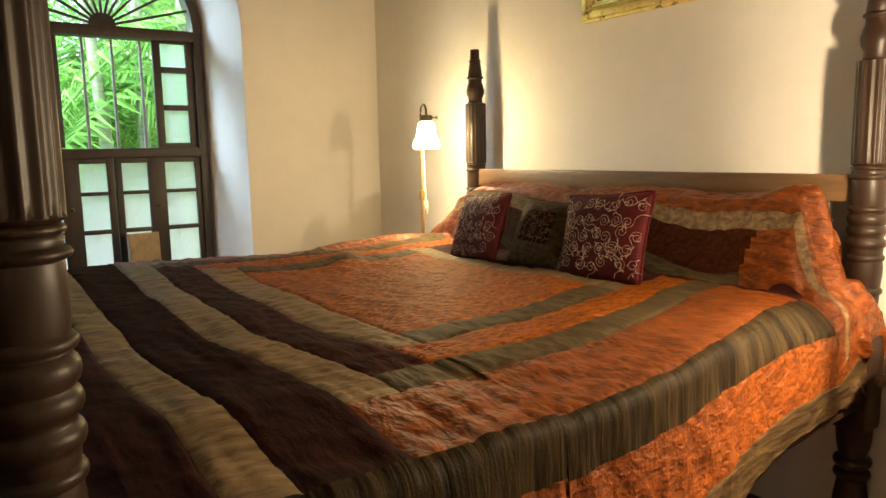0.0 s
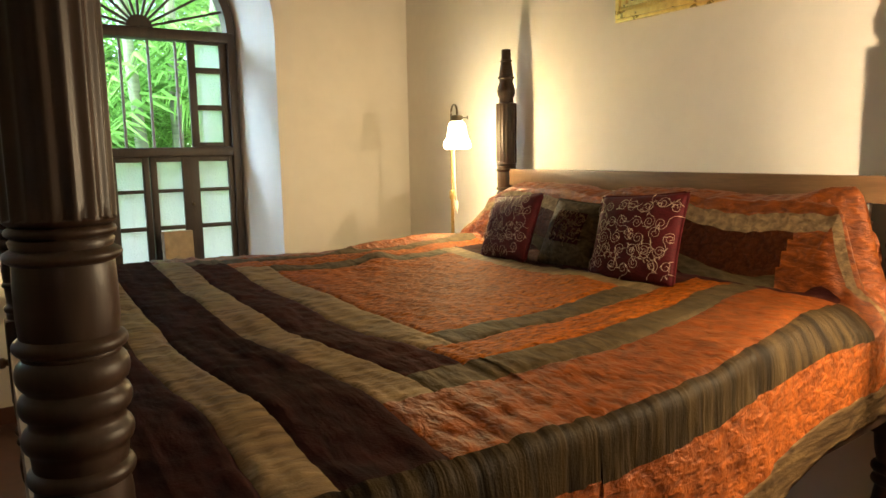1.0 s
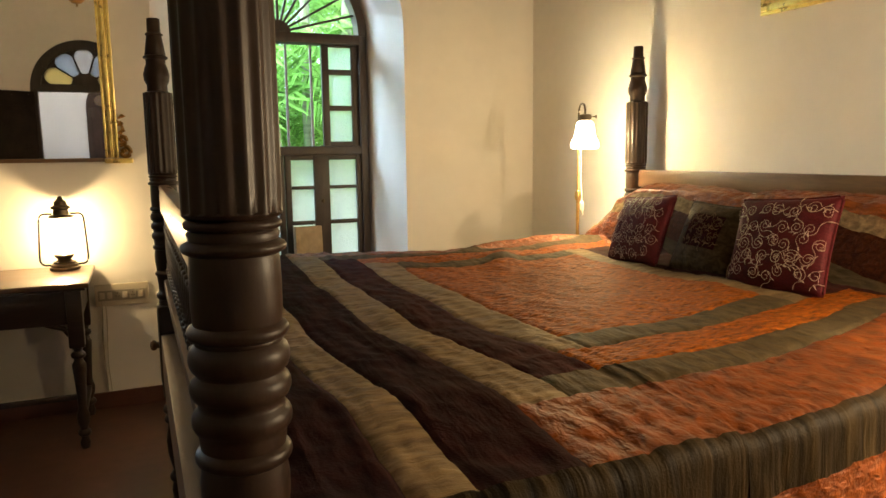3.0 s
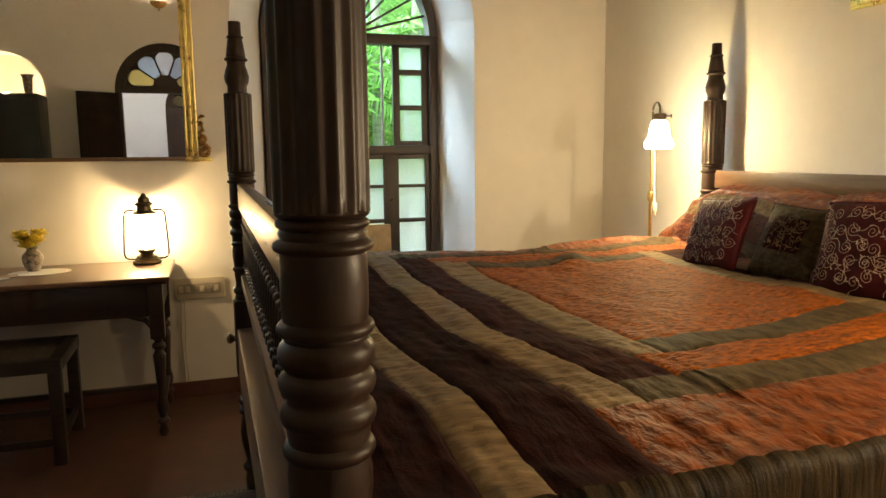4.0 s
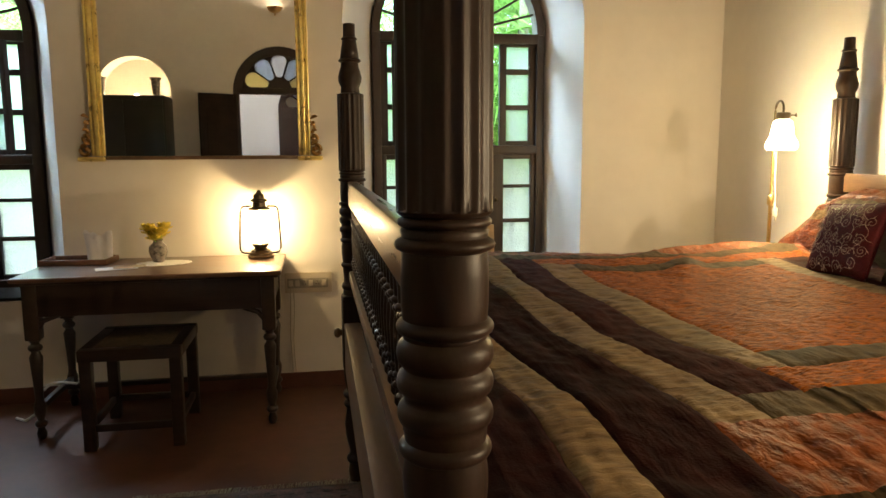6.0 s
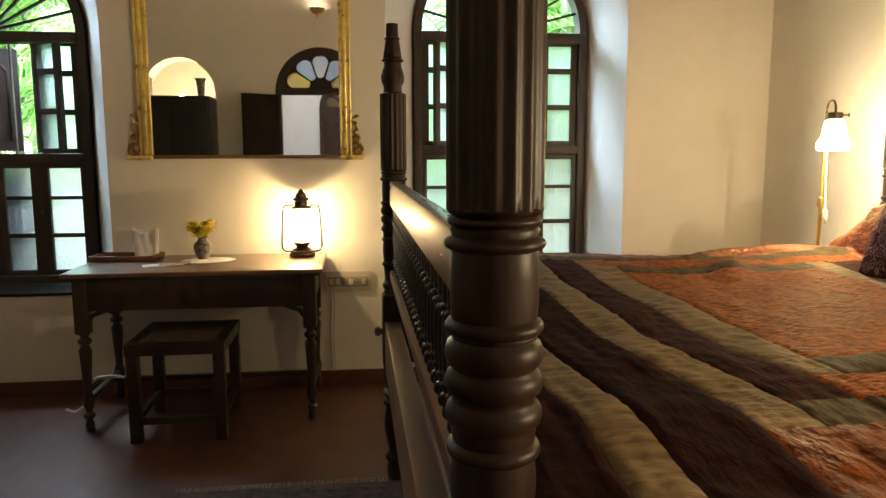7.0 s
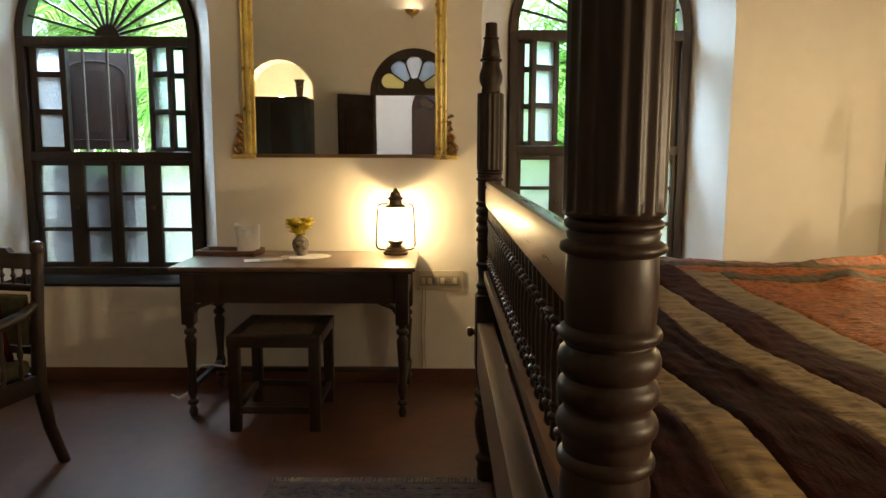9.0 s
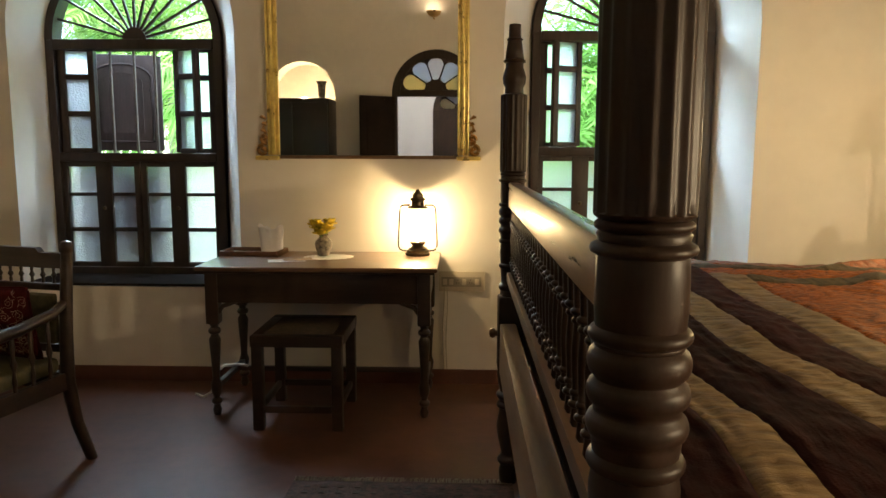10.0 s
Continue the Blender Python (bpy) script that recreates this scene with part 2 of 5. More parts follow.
LAMPGLOW = lit_glass("lit_frosted_shade", (1.0, 0.84, 0.58), 6.0, 0.34)
LANTGLOW = glow("lit_lantern_bulb", (1.0, 0.72, 0.36), 60.0)
LANTGLASS = lit_glass("lit_lantern_globe", (1.0, 0.82, 0.52), 3.0, 0.80)
SCONGLOW = glow("lit_sconce_bowl", (1.0, 0.80, 0.54), 8.0)
NICHEGLOW = glow("lit_niche_bulb", (1.0, 0.76, 0.42), 75.0)
MIRROR = bpy.data.materials.new("silvered_mirror")
MIRROR.use_nodes = True
_p = MIRROR.node_tree.nodes["Principled BSDF"]
_p.inputs["Base Color"].default_value, _p.inputs["Metallic"].default_value, _p.inputs["Roughness"].default_value = (0.80, 0.79, 0.75, 1), 1.0, 0.012

# ---------------------------------------------------------------- mesh helpers


def link_mesh(name, bm, material, smooth=None):
    me = bpy.data.meshes.new(name)
    bmesh.ops.recalc_face_normals(bm, faces=bm.faces)
    if smooth is not None:
        for f in bm.faces:
            f.smooth = True
        for e in bm.edges:
            if len(e.link_faces) == 2 and e.calc_face_angle(0) > smooth:
                e.smooth = False
    bm.to_mesh(me)
    bm.free()
    for m in material if isinstance(material, (list, tuple)) else [material]:
        me.materials.append(m)
    return new(name, me)


def part(name, bm, material, parent, label="", smooth=0.7):
    """One mesh object under a thing; its vertices are in the thing's own space."""
    ob = link_mesh(name, bm, material, smooth)
    ob.parent = parent
    if label:
        tagged(ob, label)
    return ob


def share(name, ob, parent, m):
    o = new(name, ob.data)
    o.parent = parent
    o.matrix_basis = m
    return o


def thing(name, place, label, category, group="", kind="", turn=0):
    ob = new(name)
    ob.empty_display_size = 0.1
    ob.matrix_basis = pose(*place, 0, 0, turn)
    return tagged(ob, label, category, group, kind)


def box(bm, x0, x1, y0, y1, z0, z1, bevel=0.0, seg=2):
    vs = bmesh.ops.create_cube(bm, size=1.0)["verts"]
    bmesh.ops.transform(bm, verts=vs, matrix=Matrix.Translation(((x0 + x1) / 2, (y0 + y1) / 2, (z0 + z1) / 2)) @ Matrix.Diagonal((abs(x1 - x0), abs(y1 - y0), abs(z1 - z0), 1)))
    if bevel:
        es = list({e for v in vs for e in v.link_edges})
        bmesh.ops.bevel(bm, geom=es, offset=bevel, segments=seg, affect="EDGES", profile=0.6)
    return bm


def lathe(bm, prof, seg=32, cx=0.0, cy=0.0, flutes=None):
    """Turned form; prof: (radius, z) from one end to the other. flutes: (z0, z1, count, depth)."""
    rings = []
    for r, z in prof:
        ring = []
        for k in range(seg):
            a = 2 * math.pi * k / seg
            rr = r
            if flutes and flutes[0] <= z <= flutes[1]:
                rr = r - flutes[3] * (0.5 + 0.5 * math.cos(a * flutes[2])) ** 0.7
            ring.append(bm.verts.new((cx + rr * math.cos(a), cy + rr * math.sin(a), z)))
        rings.append(ring)
    for a, b in zip(rings, rings[1:]):
        for k in range(seg):
            bm.faces.new((a[k], a[(k + 1) % seg], b[(k + 1) % seg], b[k]))
    bm.faces.new(list(reversed(rings[0])))
    bm.faces.new(rings[-1])
    return bm


def tube(bm, pts, r, seg=8, closed=False):
    pts = [Vector(p) for p in pts]
    rings = []
    n = len(pts)
    for i, p in enumerate(pts):
        d = (pts[(i + 1) % n] - pts[i - 1]) if closed else (pts[min(i + 1, n - 1)] - pts[max(i - 1, 0)])
        d.normalize()
        up = Vector((0, 0, 1)) if abs(d.z) < 0.9 else Vector((1, 0, 0))
        u = d.cross(up).normalized()
        w = d.cross(u)
        rad = r[i] if isinstance(r, (list, tuple)) else r
        rings.append([bm.verts.new(p + rad * (math.cos(2 * math.pi * k / seg) * u + math.sin(2 * math.pi * k / seg) * w)) for k in range(seg)])
    pairs = list(zip(rings, rings[1:])) + ([(rings[-1], rings[0])] if closed else [])
    for a, b in pairs:
        for k in range(seg):
            bm.faces.new((a[k], a[(k + 1) % seg], b[(k + 1) % seg], b[k]))
    if not closed:
        bm.faces.new(list(reversed(rings[0])))
        bm.faces.new(rings[-1])
    return bm


def prism(bm, outline, y0, y1):
    """A closed outline of (x, z) drawn out from y0 to y1."""
    a = [bm.verts.new((x, y0, z)) for x, z in outline]
    b = [bm.verts.new((x, y1, z)) for x, z in outline]
    n = len(a)
    for k in range(n):
        bm.faces.new((a[k], a[(k + 1) % n], b[(k + 1) % n], b[k]))
    bm.faces.new(list(reversed(a)))
    bm.faces.new(b)
    return bm


def ring_prism(bm, outer, inner, y0, y1):
    """The band between two outlines of equal count (open strips joined end to end)."""
    n = len(outer)
    o0 = [bm.verts.new((x, y0, z)) for x, z in outer]
    i0 = [bm.verts.new((x, y0, z)) for x, z in inner]
    o1 = [bm.verts.new((x, y1, z)) for x, z in outer]
    i1 = [bm.verts.new((x, y1, z)) for x, z in inner]
    for k in range(n - 1):
        bm.faces.new((o0[k], o0[k + 1], i0[k + 1], i0[k]))
        bm.faces.new((o1[k], i1[k], i1[k + 1], o1[k + 1]))
        bm.faces.new((o0[k], o1[k], o1[k + 1], o0[k + 1]))
        bm.faces.new((i0[k], i0[k + 1], i1[k + 1], i1[k]))
    for k in (0, n - 1):
        bm.faces.new((o0[k], i0[k], i1[k], o1[k]))
    return bm


def arc(cx, cz, rx, rz, n=24):
    return [(cx + rx * math.cos(math.pi * k / n), cz + rz * math.sin(math.pi * k / n)) for k in range(n + 1)]


def grid_mesh(bm, nx, ny, f):
    vs = [[bm.verts.new(f(i, j)) for j in range(ny)] for i in range(nx)]
    fs = {}
    for i in range(nx - 1):
        for j in range(ny - 1):
            fs[i, j] = bm.faces.new((vs[i][j], vs[i + 1][j], vs[i + 1][j + 1], vs[i][j + 1]))
    return fs


# ---------------------------------------------------------------- the room
WALL, PLANE, HEAD, BACK, LEFT, TOP = 6.76, 7.16, 1.03, 0.95, -5.3, 4.2
OUT = 7.30
WIN = ((-3.44, 0.0, 0.545, 0.235), (-0.455, 0.045, 0.745, 0.665))
HALF = 0.545


def wall_with_arches(name, y_in, y_out, x0, x1, z1, holes, label):
    """holes: lists of loops (inner loop at y_in, plane loop, outer loop) of equal counts of (x, z, y)."""
    bm = bmesh.new()
    for which, y in ((0, y_in), (-1, y_out)):
        es = []
        loops = [[(x0, 0), (x1, 0), (x1, z1), (x0, z1)]] + [[(x, z) for x, z, _ in h[which]] for h in holes]
        for lp in loops:
            vs = [bm.verts.new((x, y, z)) for x, z in lp]
            es += [bm.edges.new((vs[k], vs[(k + 1) % len(vs)])) for k in range(len(vs))]
        bmesh.ops.triangle_fill(bm, use_beauty=True, edges=es)
    for h in holes:
        rows = [[bm.verts.new((x, y, z)) for x, z, y in lp] for lp in h]
        for a, b in zip(rows, rows[1:]):
            for k in range(len(a)):
                bm.faces.new((a[k], a[(k + 1) % len(a)], b[(k + 1) % len(b)], b[k]))
    box(bm, x0 - 0.001, x0, y_in, y_out, 0, z1)
    bmesh.ops.remove_doubles(bm, verts=bm.verts, dist=0.0005)
    ob = link_mesh(name, bm, PLASTER, 0.6)
    return tagged(ob, label, "wall", kind="structure")


def hole_loop(cx, l, r, z0, zs, rz, y, n=24):
    c, h = (r - l) / 2 + cx, (l + r) / 2
    pts = [(cx - l, z0, y), (cx + r, z0, y)]
    return pts + [(x, z, y) for x, z in arc(c, zs, h, rz, n)]


def window_hole(cx, dz, wl, wr):
    zs = 2.03 + dz
    return [hole_loop(cx, wl, wr, 0.565, zs, 0.70, WALL), hole_loop(cx, HALF, HALF, 0.545 + dz, zs, 0.545, PLANE), hole_loop(cx, HALF, HALF, 0.545 + dz, zs, 0.545, OUT)]


wall_with_arches("wall_north", WALL, OUT, LEFT - 0.3, 1.5, TOP, [window_hole(-3.44, 0.0, 0.56, 0.74), window_hole(-0.455, 0.045, 0.735, 0.67)], "cream plastered thick wall with two deep arched window recesses")

DOOR_X, DOOR_H = -1.8, 0.6
wall_with_arches("wall_south", BACK, BACK - 0.35, LEFT - 0.3, 1.5, TOP,
                 [[hole_loop(DOOR_X, DOOR_H, DOOR_H, 0.004, 2.15, 0.6, y) for y in (BACK, BACK - 0.35)],
                  [hole_loop(-3.62, 0.45, 0.45, 1.2, 2.14, 0.45, y) for y in (BACK, BACK - 0.35)]],
                 "plain plastered wall with an arched doorway and a lit arched niche")

bm = bmesh.new()
ys = [BACK - 0.35, 3.0, 5.6, 5.9, 6.2, 6.5, 6.8, OUT]
xs = [HEAD, HEAD, HEAD, 1.04, 1.06, 1.083, 1.108, 1.15]
rows = [[bm.verts.new((x, y, z)) for y, x in zip(ys, xs)] for z in (0, TOP)]
back = [[bm.verts.new((1.5, y, z)) for y in (ys[0], ys[-1])] for z in (0, TOP)]
for k in range(len(ys) - 1):
    bm.faces.new((rows[0][k], rows[0][k + 1], rows[1][k + 1], rows[1][k]))
bm.faces.new((back[0][0], back[0][1], back[1][1], back[1][0]))
bm.faces.new([*rows[1], back[1][1], back[1][0]])
bm.faces.new([*rows[0], back[0][1], back[0][0]])
for k, j in ((0, 0), (-1, 1)):
    bm.faces.new((rows[0][k], rows[1][k], back[1][j], back[0][j]))
tagged(link_mesh("wall_east", bm, PLASTER, 0.5), "cream plastered wall behind the bed head", "wall", kind="structure")
bm = box(bmesh.new(), LEFT - 0.3, LEFT, BACK, WALL, 0, TOP)
tagged(link_mesh("wall_west", bm, PLASTER), "plain cream plastered side wall", "wall", kind="structure")
bm = box(bmesh.new(), LEFT - 0.3, 1.5, BACK - 0.35, OUT, TOP, TOP + 0.2)
tagged(link_mesh("ceiling", bm, CEIL), "high white painted ceiling", "ceiling", kind="structure")
bm = box(bmesh.new(), LEFT - 0.3, 1.5, -1.9, OUT, -0.15, 0)
tagged(link_mesh("floor", bm, OXIDE), "dark polished red oxide floor", "floor", kind="structure")
bm = bmesh.new()
box(bm, LEFT, 1.09, WALL - 0.014, WALL - 0.001, 0, 0.088, 0.004)
tagged(link_mesh("baseboard", bm, SKIRT), "low dark red skirting band along the window wall", "baseboard", kind="structure")
bm = box(bmesh.new(), HEAD - 0.014, HEAD - 0.001, BACK, WALL - 0.02, 0, 0.088, 0.004)
tagged(link_mesh("baseboard", bm, SKIRT), "low dark red skirting band behind the bed", "baseboard", kind="structure")

# the passage behind the doorway
bm = bmesh.new()
box(bm, -3.2, -0.2, -1.9, -1.75, 0, 3.4)
box(bm, -3.35, -3.2, -1.9, BACK - 0.36, 0, 3.4)
box(bm, -0.2, -0.05, -1.9, BACK - 0.36, 0, 3.4)
box(bm, -3.35, -0.05, -1.9, -0.35, 3.4, 3.5)
tagged(link_mesh("passage_wall", bm, CEIL), "white painted walls of the open court beyond the door", "wall", kind="structure")
bm = box(bmesh.new(), -4.15, -3.1, BACK - 0.75, BACK - 0.36, 1.15, 2.7)
bm2 = bmesh.new()
box(bm2, -4.15, -3.1, BACK - 0.80, BACK - 0.75, 1.1, 2.75)
box(bm2, -4.2, -4.15, BACK - 0.80, BACK - 0.352, 1.1, 2.75)
box(bm2, -3.1, -3.05, BACK - 0.80, BACK - 0.352, 1.1, 2.75)
box(bm2, -4.2, -3.05, BACK - 0.80, BACK - 0.352, 2.75, 2.8)
box(bm2, -4.2, -3.05, BACK - 0.80, BACK - 0.352, 1.05, 1.1)
bm.free()
tagged(link_mesh("wall_niche", bm2, PLASTER), "cream plastered back of the arched niche", "niche", kind="structure")

# ---------------------------------------------------------------- windows


def pane_leaf(parent, name, w, h0, h1, cuts, stile=0.05, depth=0.032, rails=0.022, bottom=0.05, top=0.05):
    """A leaf of width w hinged at x = 0, with panes between the heights in cuts; returns the leaf."""
    bm = bmesh.new()
    box(bm, 0, stile, -depth / 2, depth / 2, h0, h1, 0.004)
    box(bm, w - stile, w, -depth / 2, depth / 2, h0, h1, 0.004)
    edges = [h0] + [z for c in cuts for z in c] + [h1]
    for a, b in zip(edges[0::2], edges[1::2]):
        box(bm, stile - 0.002, w - stile + 0.002, -depth / 2 + 0.002, depth / 2 - 0.002, a, b, 0.003)
    leaf = part(name, bm, FRAMEWOOD, parent)
    for z0, z1 in cuts:
        b = box(bmesh.new(), stile - 0.004, w - stile + 0.004, -0.002, 0.002, z0 - 0.004, z1 + 0.004)
        p = part("pane", b, FROST, leaf, smooth=None)
        p.visible_shadow = False
    return leaf


def arched_window(name, cx, dz, label, folded, bars):
    w = thing(name, (cx, PLANE, dz), label, "window", "arched windows", "structure")
    zs, b = 2.03, 0.545
    # outer frame and arch
    bm = bmesh.new()
    for s in (-1, 1):
        box(bm, s * (HALF - 0.05), s * HALF, -0.05, 0.06, b, zs, 0.004)
    ring_prism(bm, arc(0, zs, HALF, 0.545, 32), arc(0, zs, HALF - 0.05, 0.495, 32), -0.05, 0.06)
    part("window_frame", bm, FRAMEWOOD, w)
    bm = bmesh.new()
    box(bm, -HALF + 0.05, HALF - 0.05, -0.06, 0.05, 1.973, 2.034, 0.006)
    part("transom", bm, FRAMEWOOD, w)
    part("middle_rail", box(bmesh.new(), -HALF + 0.05, HALF - 0.05, -0.055, 0.05, 1.29, 1.345, 0.006), FRAMEWOOD, w)
    part("bottom_rail", box(bmesh.new(), -HALF + 0.05, HALF - 0.05, -0.055, 0.05, b, 0.625, 0.006), FRAMEWOOD, w)
    # fan of the arch
    r0 = 0.075
    part("fan_hub", prism(bmesh.new(), arc(0, 2.034, r0, r0, 16), -0.02, 0.02), FRAMEWOOD, w)
    ray = None
    for k in range(1, 12):
        a = math.pi * k / 12
        if ray is None:
            bm = box(bmesh.new(), r0 - 0.01, 0.50, -0.011, 0.011, -0.007, 0.007, 0.002)
            ray = part("fan_ray", bm, FRAMEWOOD, w)
            ray.matrix_basis = Matrix.Translation((0, 0, 2.034)) @ Matrix.Rotation(-a, 4, "Y")
        else:
            share("fan_ray", ray, w, Matrix.Translation((0, 0, 2.034)) @ Matrix.Rotation(-a, 4, "Y"))
    g = part("fan_pane", prism(bmesh.new(), arc(0, 2.036, 0.497, 0.49, 32), 0.016, 0.019), CLEAR, w, smooth=None)
    g.visible_shadow = False
    # lower casements, two columns of panes each
    rows = ((0.655, 0.85), (0.875, 1.075), (1.096, 1.259))
    for s in (-1, 1):
        bm = bmesh.new()
        for x0, x1 in ((0.003, 0.04), (0.185, 0.285), (0.465, 0.495)):
            box(bm, s * x0, s * x1, -0.03, 0.012, 0.625, 1.29, 0.004)
        for z0, z1 in ((0.625, 0.655), (0.85, 0.875), (1.075, 1.096), (1.259, 1.29)):
            box(bm, s * 0.038, s * 0.187, -0.026, 0.010, z0, z1, 0.003)
            box(bm, s * 0.283, s * 0.467, -0.026, 0.010, z0, z1, 0.003)
        c = part("casement", bm, FRAMEWOOD, w)
        for x0, x1 in ((0.036, 0.189), (0.281, 0.469)):
            for z0, z1 in rows:
                p = part("pane", box(bmesh.new(), s * x0, s * x1, -0.008, -0.004, z0 - 0.003, z1 + 0.003), FROST, c, smooth=None)
                p.visible_shadow = False
        part("knob", lathe(bmesh.new(), [(0.006, -0.05), (0.006, -0.02), (0.012, -0.01), (0.012, 0), (0.004, 0.004)], 10), BLACKMETAL, c).matrix_basis = Matrix.Translation((s * 0.235, -0.045, 1.0)) @ Matrix.Rotation(radians(90), 4, "X")
    # upper leaves: an outer fixed one and an inner one folded into the room
    cuts = ((1.374, 1.568), (1.60, 1.79), (1.824, 1.96))
    for s, turn in zip((-1, 1), folded):
        lf = pane_leaf(w, "side_light", 0.235, 1.345, 1.973, cuts, 0.045)
        lf.matrix_basis = pose(s * 0.495 if s < 0 else 0.26, 0, 0)
        if turn is None:
            continue
        lf = pane_leaf(w, "folding_leaf", 0.20, 1.35, 1.968, cuts, 0.035)
        lf.matrix_basis = pose(s * 0.252, -0.034, 0, 0, 0, (0 if s < 0 else 180) + turn)
    bar = None
    for x in bars:
        if bar is None:
            bar = part("iron_bar", tube(bmesh.new(), [(0, 0.028, 0.60), (0, 0.028, 2.0)], 0.0085, 10), IRON, w)
            bar.matrix_basis = pose(x, 0, 0)
        else:
            share("iron_bar", bar, w, pose(x, 0, 0))
    part("window_sill", box(bmesh.new(), -HALF - 0.01, HALF + 0.03, -0.395, -0.05, b + 0.022, 0.584, 0.006), SILLWOOD, w)
    return w


arched_window("window_1", -3.44, 0.0, "dark wooden arched window with frosted panes, upper leaves folded open", (-170, 152), (-0.33, -0.18, -0.03, 0.10, 0.25))
arched_window("window_2", -0.455, 0.045, "dark wooden arched window with frosted panes and barred upper opening", (-152, None), (-0.26, -0.11, 0.045, 0.20, 0.36))

# outside shutter seen through the first window
for z0, h, wd, tn in ((1.36, 0.62, 0.565, 14), (0.62, 0.66, 0.62, 9)):
    sh = thing("window_shutter", (-3.965, OUT + 0.024, z0), "weathered brown panelled wooden shutter standing ajar outside the window", "shutter", "window shutters", turn=tn)
    part("shutter_board", box(bmesh.new(), 0, wd, -0.018, 0.018, 0, h, 0.004), SHUTTER, sh)
    part("hinge", box(bmesh.new(), -0.02, 0.10, -0.026, -0.018, h * 0.4, h * 0.4 + 0.03, 0.002), IRON, sh)
    a0, a1, zc = 0.14, wd - 0.06, h - 0.15
    mid, rad = (a0 + a1) / 2, (a1 - a0) / 2
    ol = [(a0, 0.06), (a1, 0.06), (a1, zc)] + [(mid + rad * math.cos(math.pi * k / 12), zc + 0.09 * math.sin(math.pi * k / 12)) for k in range(1, 12)] + [(a0, zc)]
    part("shutter_moulding", tube(bmesh.new(), [(x, -0.02, z) for x, z in ol], 0.010, 6, True), SHUTTER, sh)
    ol2 = [(mid + (x - mid) * 0.7, h / 2 + (z - h / 2) * 0.78) for x, z in ol]
    part("raised_panel", prism(bmesh.new(), ol2, -0.026, -0.016), SHUTTER, sh)

# ---------------------------------------------------------------- the bed
PA, PB, PC, PD = (-1.216, 3.445), (-1.217, 5.487), (0.941, 5.491), (0.941, 3.610)
bed = thing("four_poster_bed", (0, 0, 0), "dark polished teak four-poster bed with turned fluted posts", "bed")


def bead(z, h, r, base, n=5):
    return [(base + (r - base) * math.sin(math.pi * k / (n + 1)) ** 0.6, z - h / 2 + h * k / (n + 1)) for k in range(n + 2)]


prof = [(0.030, 0.0), (0.036, 0.01), (0.040, 0.05), (0.034, 0.08)]
prof += bead(0.10, 0.035, 0.046, 0.034) + [(0.030, 0.13), (0.046, 0.20), (0.050, 0.25), (0.040, 0.31)]
prof += bead(0.335, 0.03, 0.052, 0.040) + bead(0.375, 0.035, 0.054, 0.040) + [(0.040, 0.40), (0.047, 0.43), (0.050, 0.47), (0.044, 0.52), (0.044, 0.80)]
prof += bead(0.82, 0.03, 0.050, 0.042) + [(0.040, 0.85), (0.043, 0.885)] + bead(0.905, 0.022, 0.050, 0.043) + [(0.0445, 0.925), (0.0475, 0.955), (0.0475, 0.975), (0.0455, 0.990)]
prof += bead(1.004, 0.020, 0.0515, 0.045) + [(0.0455, 1.018), (0.0465, 1.028)] + bead(1.046, 0.028, 0.0530, 0.046) + [(0.0455, 1.062)]
prof += bead(1.083, 0.030, 0.0533, 0.0455) + [(0.0455, 1.0985)] + bead(1.1167, 0.034, 0.0533, 0.0455) + [(0.0465, 1.136)] + bead(1.147, 0.018, 0.0533, 0.046)
prof += [(0.0462, 1.157), (0.0474, 1.175), (0.0474, 1.205), (0.0465, 1.231)] + bead(1.2405, 0.016, 0.0545, 0.046, 3) + [(0.046, 1.249), (0.048, 1.256)] + bead(1.2655, 0.012, 0.0505, 0.045, 3)
prof += [(0.047, 1.2725), (0.0505, 1.2755), (0.0515, 1.278)] + [(0.0515, 1.28 + k * 0.02) for k in range(15)] + [(0.051, 1.568), (0.036, 1.573), (0.035, 1.595)]
prof += [(0.043, 1.612), (0.0455, 1.632), (0.040, 1.655), (0.034, 1.672), (0.034, 1.684)] + bead(1.694, 0.016, 0.043, 0.034, 3)
prof += [(0.036, 1.704), (0.031, 1.74), (0.027, 1.765)] + bead(1.775, 0.010, 0.031, 0.026, 3) + [(0.0235, 1.784), (0.0225, 1.83), (0.018, 1.832)]


post = part("post", lathe(bmesh.new(), prof, 128, flutes=(1.279, 1.565, 16, 0.0036)), TEAK, bed, smooth=1.0)
post.matrix_basis = pose(*PB, 0)
share("post", post, bed, Matrix.Translation((*PA, 0)) @ Matrix.Diagonal((1.05, 1.05, 1, 1)))
share("post", post, bed, pose(*PC, 0))
share("post", post, bed, pose(*PD, 0))
block = part("post_block", box(bmesh.new(), -0.052, 0.052, -0.052, 0.052, 0.483, 0.786, 0.014, 2), TEAK, bed)
block.matrix_basis = pose(*PB, 0)
knob = part("bolt_knob", lathe(bmesh.new(), [(0.012, 0), (0.012, 0.008), (0.019, 0.014), (0.021, 0.022), (0.015, 0.032), (0.004, 0.035)], 16), TEAK_LOW, bed)
knob.matrix_basis = Matrix.Translation((PB[0] - 0.05, PB[1], 0.63)) @ Matrix.Rotation(radians(-90), 4, "Y")
for p, s in ((PA, -1), (PC, 1), (PD, 1)):
    share("post_block", block, bed, pose(*p, 0))
    if s < 0:
        share("bolt_knob", knob, bed, Matrix.Translation((p[0] - 0.05, p[1], 0.63)) @ Matrix.Rotation(radians(-90), 4, "Y"))
